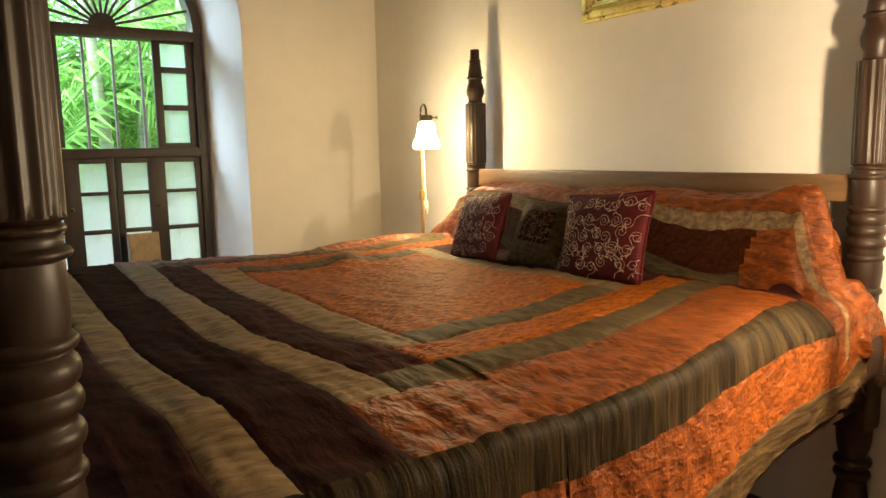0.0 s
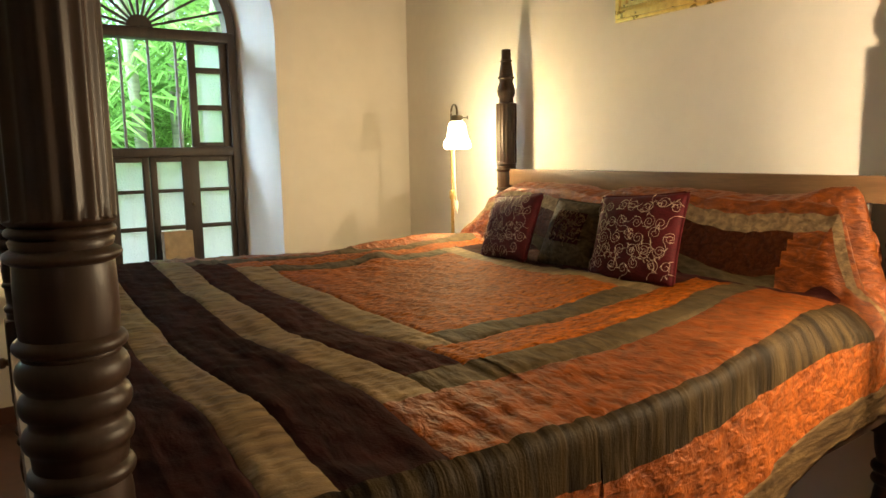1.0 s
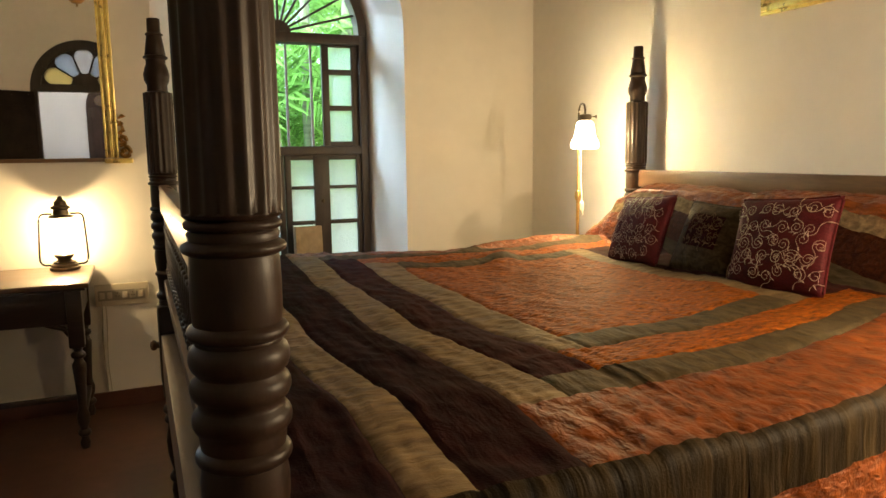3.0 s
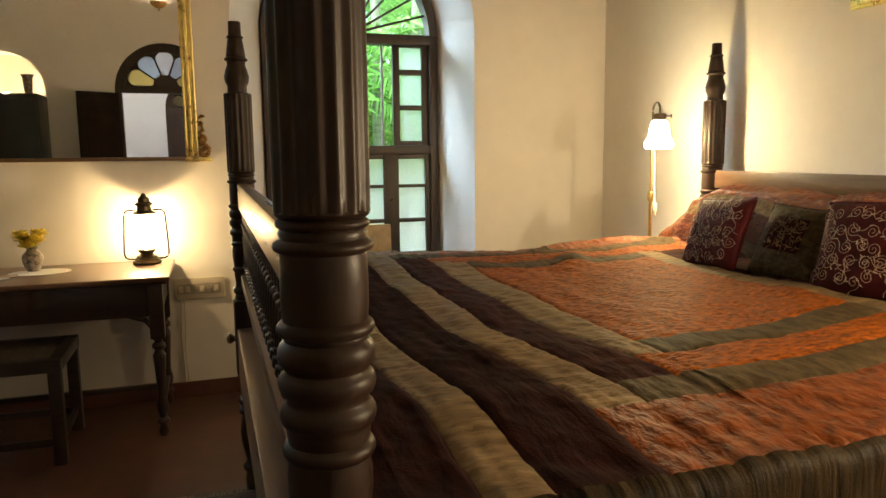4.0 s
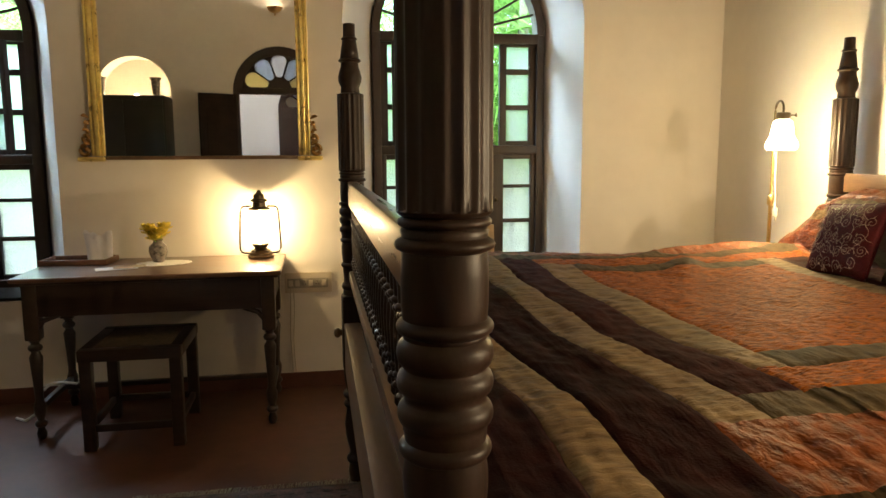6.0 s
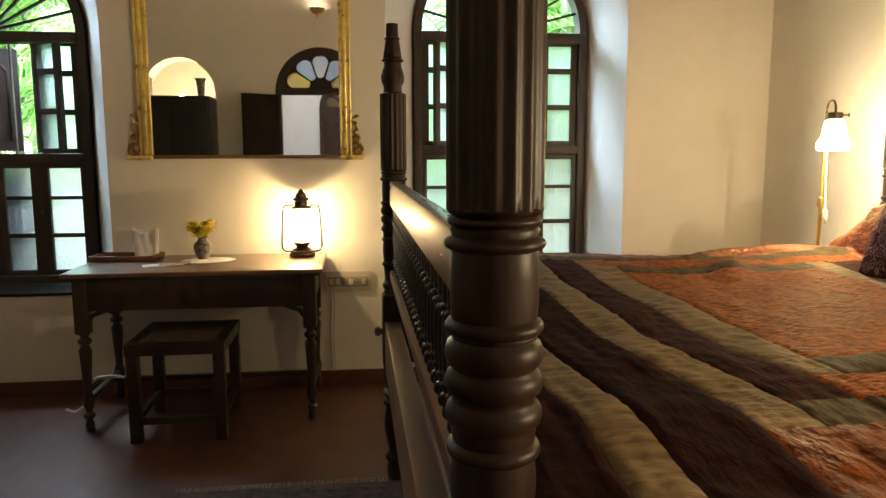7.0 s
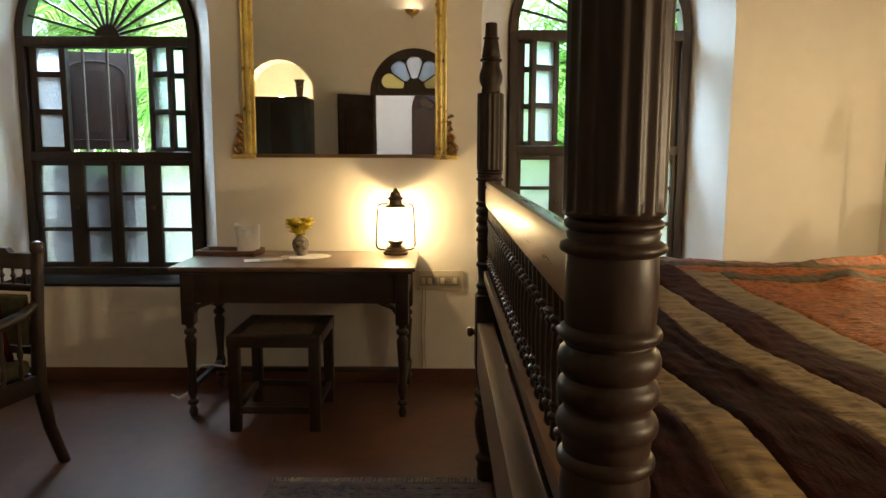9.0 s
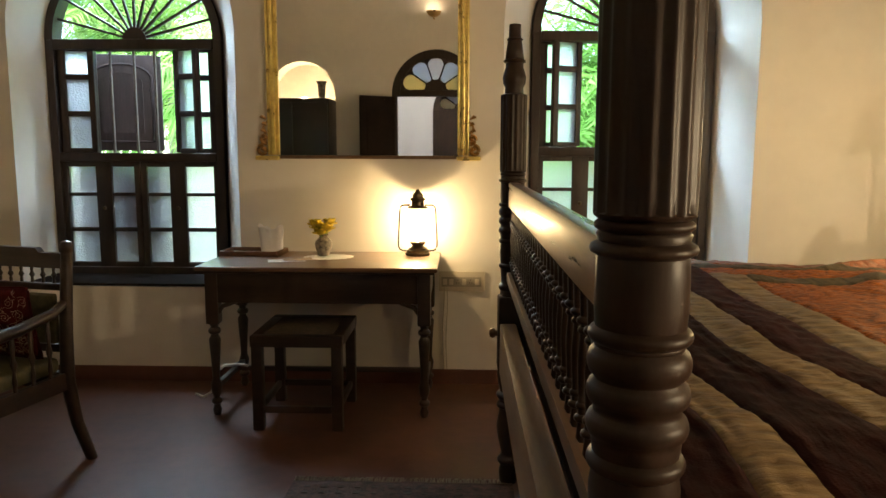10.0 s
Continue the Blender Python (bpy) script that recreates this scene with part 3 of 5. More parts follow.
share("bolt_knob", knob, bed, Matrix.Translation((PD[0] + 0.0, PD[1] - 0.05, 0.645)) @ Matrix.Rotation(radians(90), 4, "X"))

fx = -1.217
y0, y1 = PA[1] + 0.04, PB[1] - 0.04
# top rail takes the teak with lamplight in its colour
part("foot_top_rail", box(bmesh.new(), fx - 0.019, fx + 0.019, y0, y1, 1.14, 1.235, 0.006), TEAK_LIT, bed)
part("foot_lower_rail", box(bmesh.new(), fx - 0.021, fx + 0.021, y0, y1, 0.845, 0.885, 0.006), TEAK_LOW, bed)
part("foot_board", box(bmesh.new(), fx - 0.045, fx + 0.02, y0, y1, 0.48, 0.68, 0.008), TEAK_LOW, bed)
sp = [(0.006, 0.885), (0.010, 0.892), (0.0085, 0.91)] + bead(0.925, 0.014, 0.0145, 0.008, 3) + bead(0.945, 0.012, 0.012, 0.008, 3) + [(0.0075, 0.96), (0.0095, 0.99), (0.0105, 1.02), (0.008, 1.055)]
sp += bead(1.068, 0.012, 0.012, 0.008, 3) + bead(1.083, 0.014, 0.0145, 0.008, 3) + [(0.0085, 1.10), (0.010, 1.13), (0.007, 1.14)]
n_sp = 30
spindle = None
for k in range(n_sp):
    y = y0 + (y1 - y0) * (k + 0.5) / n_sp
    if spindle is None:
        spindle = part("spindle", lathe(bmesh.new(), sp, 12), TEAK, bed)
        spindle.matrix_basis = pose(fx, y, 0)
    else:
        share("spindle", spindle, bed, pose(fx, y, 0))
hx = PC[0]
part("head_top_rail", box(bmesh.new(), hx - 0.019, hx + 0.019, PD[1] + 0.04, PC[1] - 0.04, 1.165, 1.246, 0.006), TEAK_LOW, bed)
part("head_lower_rail", box(bmesh.new(), hx - 0.019, hx + 0.019, PD[1] + 0.04, PC[1] - 0.04, 0.86, 0.90, 0.006), TEAK, bed)
part("head_board", box(bmesh.new(), hx - 0.02, hx + 0.02, PD[1] + 0.04, PC[1] - 0.04, 0.52, 0.74, 0.006), TEAK, bed)
for k in range(24):
    y = PD[1] + 0.08 + (PC[1] - PD[1] - 0.16) * (k + 0.5) / 24
    share("spindle", spindle, bed, Matrix.Translation((hx, y, 0.90 - 0.885 * 1.04)) @ Matrix.Diagonal((1.3, 1.3, 1.04, 1)))


def side_rail(a, b, z0, z1):
    bm = bmesh.new()
    d = Vector((b[0] - a[0], b[1] - a[1], 0))
    box(bm, 0.04, d.length - 0.04, -0.018, 0.018, z0, z1, 0.006)
    box(bm, 0.04, d.length - 0.04, -0.030, -0.018, z0 + 0.004, z0 + 0.03, 0.004)
    o = part("side_rail", bm, TEAK, bed)
    o.matrix_basis = pose(a[0], a[1], 0, 0, 0, math.degrees(math.atan2(d.y, d.x)))


side_rail(PA, PD, 0.555, 0.74)
side_rail(PC, PB, 0.50, 0.70)
bm = box(bmesh.new(), -1.17, 0.90, 3.60, 5.43, 0.60, 0.62)
part("bed_slats", bm, TEAK, bed)

mt = link_mesh("mattress", box(bmesh.new(), -1.165, 0.90, 3.69, 5.46, 0.622, 0.845, 0.04, 3), LINEN, 0.6)
tagged(mt, "thick white mattress lying on the bed slats under the quilt", "mattress")

# ---------------------------------------------------------------- the quilt
U_B = [-1.13, -1.025, -0.935, -0.775, -0.665, -0.525, -0.395]
V_IN, V_OUT = (3.955, 4.075), (5.25, 5.16)
N_OUT, N_IN = 3.715, 3.82
NEAR, FAR, FOOT = 3.49, 5.525, -1.165
DROP, SIDE = 0.27, 0.105
V_B = [NEAR - DROP, NEAR - SIDE, NEAR, N_OUT, N_IN, *V_IN, V_OUT[1], V_OUT[0], 5.36, 5.44, FAR]


def smooth01(t):
    t = max(0.0, min(1.0, t))
    return t * t * (3 - 2 * t)


def bolster(x, y):
    """Height of the pillows under the quilt above the mattress level."""
    e = min(smooth01((y - 3.475) / 0.10), smooth01((5.66 - y) / 0.50))
    front = max(0.0, min(1.0, (x - 0.684 - 0.004 * math.sin(y * 7)) / 0.052)) ** 0.6
    crown = 0.256 + 0.020 * smooth01((x - 0.72) / 0.1) - 0.10 * smooth01((x - 0.83) / 0.12)
    dip = 0.008 * max(0, 1 - abs(y - 4.6) / 0.14)
    return e * front * (crown + 0.005 * math.sin(y * 9 + 1) - dip)


def crease(x, y, k, seed):
    return 1 - 2 * abs(noise.noise(Vector((x * k + seed, y * k, seed))))


def quilt_top(x, y):
    z = 0.892 + 0.03 * smooth01((y - 4.9) / 0.6) + 0.012 * math.sin(x * 2.3 + 1) * math.sin(y * 2.1)
    z -= 0.022 * smooth01((3.85 - y) / 0.34) * smooth01((0.25 - x) / 0.8)
    z += 0.012 * smooth01((x - 0.1) / 0.4)
    z += 0.010 * noise.noise(Vector((x * 4, y * 4, 0.3)))
    z += 0.004 * crease(x + 0.2 * y, y * 0.6, 9, 1.7) + 0.003 * crease(x, y + 0.3 * x, 19, 4.7)
    z += 0.002 * crease(x + 0.4 * y, y, 40, 7.1)
    if x < -0.4:
        z += 0.003 * smooth01((-0.4 - x) / 0.2) * crease(x * 2.2, y * 0.22, 7, 9) + 0.0038 * smooth01((-0.4 - x) / 0.2) * crease(x * 4.5, y * 0.3, 7, 3)
    # pulled fold near the far head corner
    z += 0.024 * math.exp(-((x - 0.05 - 0.5 * (y - 5.2)) ** 2 / 0.005 + (y - 5.2) ** 2 / 0.02))
    z += 0.020 * math.exp(-((y - 5.42 - 0.12 * math.sin(x * 5)) ** 2 / 0.0012)) * smooth01((x + 0.3) / 0.5)
    if x < 0.40:
        d = min(min(abs(x - b) for b in U_B), 1)
        if x > -0.45:
            d = min(min(abs(y - b) for b in V_B), d if x < -0.35 else 1)
        z -= 0.004 * math.exp(-(d / 0.006) ** 2)
    b = bolster(x, y)
    return z + b + smooth01(b / 0.2) * 0.005 * crease(x, y * 3, 6, 2.2)


def lines(marks, step):
    out = []
    for a, b in zip(marks, marks[1:]):
        n = max(1, round((b - a) / step))
        out += [a + (b - a) * k / n for k in range(n)]
    return out + [marks[-1]]


us = lines([FOOT - 0.16, FOOT, *U_B, 0.37, 0.46, 0.66], 0.0105)[:-1] + lines([0.66, 0.684, 0.689, 0.712, 0.727, 0.745], 0.0025)[:-1] + lines([0.745, 0.93], 0.0085)
vs_ = lines([NEAR - DROP - 0.10, *V_B[:7], 4.6, *V_B[7:], FAR + 0.2], 0.0105)


def quilt_at(u, v):
    r = 0.028
    down_v = (NEAR - v) if v < NEAR else (v - FAR) if v > FAR else 0
    down_u = (FOOT - u) if u < FOOT else 0
    yy = min(max(v, NEAR), FAR)
    xx = max(u, FOOT)
    z = quilt_top(xx, yy)
    s = 1 if v > FAR else -1
    if down_v > 0:
        a = min(down_v / r, math.pi / 2)
        out = r * math.sin(a)
        dz = r * (1 - math.cos(a)) + max(0, down_v - r * math.pi / 2)
        fold = smooth01(down_v / 0.2)
        long = 1.46 - 0.58 * smooth01((u + 0.42) / 1.05)
        wave = fold * (0.012 * noise.noise(Vector((u * 5, 3.1, s))) + 0.007 * crease(u + v * 0.5, v * 0.4, 12, 2 + s) + 0.005 * crease(u, v, 34, 2))
        wave += 0.03 * fold * smooth01((u - 0.55) / 0.1) * math.sin(u * 42)
        yy += s * (out + wave + 0.10 * down_v * smooth01((u + 0.2) / 0.9))
        xx += 0.08 * smooth01(down_v / 0.3) * smooth01((u - 0.55) / 0.35)
        z -= min(dz, SIDE) * (0.5 + 0.5 * max(long, 0.7)) + max(0, dz - SIDE) * long
    if down_u > 0:
        xx = FOOT - 0.012 * math.sin(min(down_u / 0.03, 1.57))
        z -= max(0, down_u - 0.008)
    # folds of the cover falling over the end of the pillows
    drape = smooth01((3.70 - v) / 0.10) * smooth01((u - 0.665) / 0.05)
    fold_at = u * 62 + 16 * v + 2.2 * noise.noise(Vector((u * 9, v * 6, 1.5)))
    yy -= drape * (0.028 * math.sin(fold_at) + 0.018 * crease(u + 0.4 * v, v * 0.4, 20, 5.5))
    z += drape * (0.018 * math.sin(fold_at * 0.7 + 1) + 0.010 * crease(u, v, 30, 8.5))
    # the cover lies pulled askew towards the head and towards the foot corner
    yy += 0.17 * smooth01((u + 0.25) / 1.1) * smooth01((4.8 - v) / 0.7)
    xx += 0.065 * smooth01((4.35 - v) / 0.6) * smooth01((-0.40 - u) / 0.10) * (1 - 0.5 * smooth01((-0.80 - u) / 0.2)) * smooth01((u + 1.165) / 0.1)
    if v < NEAR:
        rail = 3.400 + 0.0765 * (min(xx, 0.85) + 1.216)
        hang = smooth01((NEAR - v) / 0.10)
        fall = noise.noise(Vector((u * 4, v * 3, 6.0)))
        yy = min(yy, yy + (rail + 0.012 * fall - yy) * hang)
    return (xx, yy, z)


PANELS = {"centre_panel": (ORANGE, "burnt orange crushed velvet centre"), "orange_border": (ORANGE, ""), "rust_border": (RUST, ""), "maroon_band": (MAROON, ""),
          "brown_band": (BROWN, ""), "brown_hem": (HEMSILK, ""), "gold_band": (OLIVE, "olive gold gathered silk band"), "grey_band": (OLIVE_D, "grey green gathered silk band"),
          "side_band": (SIDESILK, "dark striped silk edge band"), "side_panel": (RUST, ""), "pillow_gold_band": (OLIVE, ""), "pillow_maroon_band": (RUST_D, ""), "pillow_top": (RUST, ""), "pillow_grey_band": (OLIVE_D, ""),
          "outer_gold_band": (OLIVE, ""), "foot_panel": (BROWN, "")}


def quilt_patch(u, v):
    fl, fr = v - V_OUT[0], V_IN[0] - v
    if u > 0.66 and v > NEAR - 0.22:
        if v < 3.66 + 1.2 * max(0, 0.72 - u) + 0.010 * math.sin(u * 60) and u > 0.684 and not 0.712 < u < 0.727:
            return "pillow_top"
        if v < NEAR and u < 0.684:
            return "side_panel"
        if v > 5.12 + 0.02 * math.sin(u * 200):
            return "rust_border" if u < 0.712 else "pillow_gold_band" if u < 0.727 else "pillow_top"
        return "maroon_band" if u < 0.684 else "pillow_grey_band" if u < 0.689 else "pillow_maroon_band" if u < 0.712 else "pillow_gold_band" if u < 0.727 else "pillow_top"
    if v < NEAR - DROP:
        return "brown_hem"
    if v < NEAR - SIDE:
        return "side_panel"
    if v < NEAR:
        return "side_band"
    if v > FAR:
        return "orange_border"
    if u < U_B[3]:
        return "brown_band" if u > U_B[2] else "outer_gold_band" if u > U_B[1] else "foot_panel"
    if u < U_B[4] and N_OUT < v < 5.44:
        return "gold_band"
    if u < U_B[5] and N_IN < v < 5.36:
        return "maroon_band"
    if fr > 0:
        return "orange_border" if v > N_IN else "grey_band" if v > N_OUT else "rust_border"
    if fl > 0:
        return "orange_border" if v < 5.36 else "grey_band" if v < 5.44 else "rust_border"
    if u > 0.46:
        return "maroon_band"
    if u > 0.37 or u < -0.395:
        return "gold_band"
    if v < V_IN[1] or v > V_OUT[1]:
        return "grey_band"
    return "centre_panel"


quilt = thing("patchwork_quilt", (0, 0, 0), "crumpled velvet patchwork quilt in burnt orange, maroon and olive", "quilt")
spots_q = [[quilt_at(u, v) for v in vs_] for u in us]
cells = {}
for i in range(len(us) - 1):
    for j in range(len(vs_) - 1):
        cells.setdefault(quilt_patch((us[i] + us[i + 1]) / 2, (vs_[j] + vs_[j + 1]) / 2), []).append((i, j))
pieces = []
for patch, quads in cells.items():
    left = set(quads)
    while left:
        grown, todo = [], [left.pop()]
        while todo:
            i, j = todo.pop()
            grown.append((i, j))
            for q in ((i + 1, j), (i - 1, j), (i, j + 1), (i, j - 1)):
                if q in left:
                    left.remove(q)
                    todo.append(q)
        pieces.append((patch, sorted(grown)))
for patch, quads in pieces:
    index, verts, faces = {}, [], []
    for i, j in quads:
        f = []
        for q in ((i, j), (i + 1, j), (i + 1, j + 1), (i, j + 1)):
            if q not in index:
                index[q] = len(verts)
                verts.append(spots_q[q[0]][q[1]])
            f.append(index[q])
        faces.append(f)
    me = bpy.data.meshes.new(patch)
    me.from_pydata(verts, [], faces)
    me.polygons.foreach_set("use_smooth", [True] * len(faces))
    me.materials.append(PANELS[patch][0])
    o = new(patch, me)
    o.parent = quilt
    tagged(o, PANELS[patch][1])
    md = o.modifiers.new("thickness", "SOLIDIFY")
    md.thickness, md.offset = 0.006, -1
    md.use_rim = patch in ("brown_hem", "foot_panel")

# ---------------------------------------------------------------- cushions


def cushion(name, centre, w, h, th, turn, lean, roll, face, label, scrolls=0, band=False, seed=1):
    c = thing(name, centre, label, "cushion", "cushions on the bed")
    c.matrix_basis = Matrix.Translation(centre) @ Matrix.Rotation(radians(turn), 4, "Z") @ Matrix.Rotation(radians(lean), 4, "X") @ Matrix.Rotation(radians(roll), 4, "Y")
    n = 26

    def puff(a, b):
        k = (max(0, 1 - abs(a) ** 2.6) * max(0, 1 - abs(b) ** 2.6)) ** 0.55
        return k * th / 2

    def edge(a, b):
        q = 1 - 0.05 * (1 - abs(a) ** 2) * abs(b) ** 3
        q2 = 1 - 0.05 * (1 - abs(b) ** 2) * abs(a) ** 3
        return a * w / 2 * q2, b * h / 2 * q
    bm = bmesh.new()
    for s in (-1, 1):
        def f(i, j):
            a, b = -1 + 2 * i / (n - 1), -1 + 2 * j / (n - 1)
            x, z = edge(a, b)
            wr = 0.006 * noise.noise(Vector((x * 14 + seed, z * 14, s))) * (1 - a ** 4) * (1 - b ** 4)
            return (x, s * puff(a, b) + wr, z)
        grid_mesh(bm, n, n, f)
    bmesh.ops.remove_doubles(bm, verts=bm.verts, dist=0.0006)
    body = part("cover", bm, face, c, smooth=2.5)
    rim = [edge(math.cos(t) / max(abs(math.cos(t)), abs(math.sin(t))), math.sin(t) / max(abs(math.cos(t)), abs(math.sin(t)))) for t in [2 * math.pi * k / 60 for k in range(60)]]
    part("piping", tube(bmesh.new(), [(x, 0, z) for x, z in rim], 0.004, 6, True), face, c)
    rnd = random.Random(seed)

    def on_face(x, z):
        a, b = x / (w / 2), z / (h / 2)
        return (x, -puff(max(-1, min(1, a)), max(-1, min(1, b))) - 0.0045, z)
    if scrolls:
        bm = bmesh.new()
        cell = 0.05
        for gx in range(-5, 6):
            for gz in range(-5, 6):
                x0, z0 = gx * cell + (gz % 2) * cell * 0.5 + rnd.uniform(-0.01, 0.01), gz * cell + rnd.uniform(-0.01, 0.01)
                if abs(x0) > w / 2 - 0.022 or abs(z0) > h / 2 - 0.022:
                    continue
                d, a0, turns = rnd.choice((-1, 1)), rnd.uniform(0, 6.28), rnd.uniform(1.5, 2.0)
                pts = []
                for k in range(34):
                    t = k / 33
                    rr = 0.003 + 0.019 * t
                    pts.append((x0 + rr * math.cos(a0 + d * turns * 6.28 * t), z0 + rr * math.sin(a0 + d * turns * 6.28 * t)))
                ex, ez = pts[-1]
                a1 = a0 + d * turns * 6.28 + d * 1.4
                for k in range(1, 12):
                    pts.append((ex + k * 0.005 * math.cos(a1 - d * k * 0.11), ez + k * 0.005 * math.sin(a1 - d * k * 0.11)))
                pts = [p for p in pts if abs(p[0]) < w / 2 - 0.012 and abs(p[1]) < h / 2 - 0.012]
                tube(bm, [on_face(x, z) for x, z in pts], 0.0008, 4)
                for k in range(4):
                    lx, lz = pts[rnd.randrange(len(pts) // 2, len(pts))]
                    la = rnd.uniform(0, 6.28)
                    tube(bm, [on_face(lx + q * math.cos(la), lz + q * math.sin(la)) for q in (0, 0.007, 0.014)], [0.0008, 0.0017, 0.0005], 4)
        part("scroll_embroidery", bm, THREAD, c, "cream scrolling thread embroidery")
    if band:
        bm = bmesh.new()
        grid_mesh(bm, 12, 12, lambda i, j: on_face(-w * 0.27 + w * 0.54 * i / 11, -h * 0.17 + h * 0.46 * j / 11))
        part("centre_panel", bm, MAROON, c, "dark maroon woven centre panel")
        bm = bmesh.new()
        for k in range(90):
            x0, z0, la = rnd.uniform(-w * 0.25, w * 0.25), rnd.uniform(-h * 0.15, h * 0.27), rnd.uniform(0, 6.28)
            tube(bm, [on_face(x0 + q * math.cos(la + q * 60), z0 + q * math.sin(la + q * 60)) for q in (0, 0.008, 0.016, 0.022)], [0.0008, 0.0018, 0.0018, 0.0006], 4)
        part("panel_pattern", bm, OLIVE, c)
    return c


cushion("cushion", (0.515, 4.915, 1.025), 0.325, 0.285, 0.085, -90 - 4, -22, -5, CRIMSON, "crimson silk cushion with cream scroll embroidery leaning on the pillows", scrolls=1, seed=3)
cushion("cushion", (0.56, 4.59, 1.022), 0.27, 0.265, 0.085, -90 + 4, -24, 3, OLIVE_D, "olive gold silk cushion with a dark patterned centre", band=True, seed=5)
cushion("cushion", (0.51, 4.237, 1.042), 0.355, 0.31, 0.09, -90 + 2, -20, -5, CRIMSON, "larger crimson silk cushion with cream scroll embroidery and bright red edge", scrolls=1, seed=8)
pl = link_mesh("pillow", box(bmesh.new(), 0.78, 0.915, 3.82, 4.45, 0.91, 1.13, 0.07, 4), LINEN, 0.7)
tagged(pl, "white pillow under the quilt against the headboard", "pillow")
pl = link_mesh("pillow", box(bmesh.new(), 0.78, 0.915, 4.60, 5.30, 0.93, 1.15, 0.07, 4), LINEN, 0.7)
tagged(pl, "white pillow under the quilt against the headboard", "pillow")

# ---------------------------------------------------------------- standing lamps by the bed


def reading_lamp(place, turn, label, foot=0.0):
    neck = 0.16
    o = thing("floor_lamp", place, label, "lamp", "reading lamps by the bed", turn=turn)
    part("base", lathe(bmesh.new(), [(0.12, foot), (0.12, foot + 0.012), (0.09, foot + 0.02), (0.03, foot + 0.035), (0.015, foot + 0.06)], 28), BRASS, o)
    part("pole", tube(bmesh.new(), [(0, 0, foot + 0.05), (0, 0, 0.98), (0, 0, 1.10)], 0.009, 12), BRASS, o)
    part("joint", lathe(bmesh.new(), [(0.012, 1.09), (0.016, 1.10), (0.016, 1.13), (0.010, 1.14)], 14), BRASS, o)
    part("upper_pole", tube(bmesh.new(), [(0, 0, 1.10), (0.0, 0, 1.36), (-0.0, 0, 1.44)], 0.006, 10), BRASS, o)
    arch_pts = [(0.0, 0, 1.42), (0.0, 0, 1.52)] + [(neck / 2 * (1 - math.cos(math.pi * k / 12)), 0, 1.53 + 0.04 * math.sin(math.pi * k / 12)) for k in range(13)] + [(neck, 0, 1.51)]
    part("swan_neck", tube(bmesh.new(), arch_pts, 0.005, 10), BLACKMETAL, o)
    part("gallery", lathe(bmesh.new(), [(0.02, 1.515), (0.030, 1.512), (0.031, 1.495), (0.027, 1.488), (0.026, 1.478)], 20, neck), BLACKMETAL, o)
    part("gallery_screw", tube(bmesh.new(), [(neck, 0.030, 1.502), (neck, 0.052, 1.502), (neck, 0.053, 1.510), (neck, 0.053, 1.494)], 0.0035, 6), BLACKMETAL, o)
    bm = bmesh.new()
    prof = [(0.024, 1.486), (0.039, 1.474), (0.045, 1.452), (0.047, 1.43), (0.051, 1.405), (0.060, 1.385), (0.064, 1.367), (0.062, 1.352)]
    seg, rings = 40, []
    for k, (r, z) in enumerate(prof):
        f = smooth01((k - 3) / 3) * 1
        rings.append([bm.verts.new((neck + (r + 0.006 * f * math.cos(8 * a)) * math.cos(a), (r + 0.006 * f * math.cos(8 * a)) * math.sin(a), z + 0.006 * f * math.cos(8 * a))) for a in [2 * math.pi * q / seg for q in range(seg)]])
    for a, b in zip(rings, rings[1:]):
        for q in range(seg):
            bm.faces.new((a[q], a[(q + 1) % seg], b[(q + 1) % seg], b[q]))
    part("shade", bm, LAMPGLOW, o, "lit frosted tulip glass shade with fluted rim", smooth=2.0)
    cord = [(0.012, 0.006, 1.40), (0.014, 0.01, 1.28), (0.018, 0.01, 1.20), (0.03, 0.012, 1.12), (0.04, 0.012, 1.07), (0.055, 0.012, 1.045), (0.05, 0.014, 1.02)]
    part("cord", tube(bmesh.new(), cord, 0.004, 8), CABLE, o)
    part("cord_switch", box(bmesh.new(), 0.034, 0.056, 0.0, 0.022, 1.04, 1.085, 0.006), PLASTIC, o)
    return o


reading_lamp((0.7625, 5.722, 0), -113, "slim brass reading lamp with lit frosted glass shade beside the bed")
reading_lamp((0.5075, 3.207, -0.05), -113, "slim brass reading lamp with lit glass shade near the side table", 0.05)
bulb_light((0.700, 5.575, 1.41), LAMP_FAR, 0.022, (1.0, 0.73, 0.33))
bulb_light((0.445, 3.06, 1.36), LAMP_NEAR, 0.022, (1.0, 0.76, 0.46))

st = thing("side_table", (0.83, 3.20, 0), "round dark wooden bedside table with barley-twist legs", "side table")
part("tabletop", lathe(bmesh.new(), [(0.01, 0.764), (0.25, 0.764), (0.265, 0.774), (0.268, 0.786), (0.26, 0.796), (0.01, 0.80)], 48), DESKWOOD, st)
for k in range(3):
    a = radians(60 + 120 * k)
    bm = bmesh.new()
    bx, by = 0.19 * math.cos(a), 0.19 * math.sin(a)
    for ph in (0, math.pi):
        tube(bm, [(bx + 0.008 * math.cos(q * 0.9 + ph), by + 0.008 * math.sin(q * 0.9 + ph), 0.013 + q * 0.0125) for q in range(61)], 0.013, 8)
    part("twist_leg", bm, DESKWOOD, st)

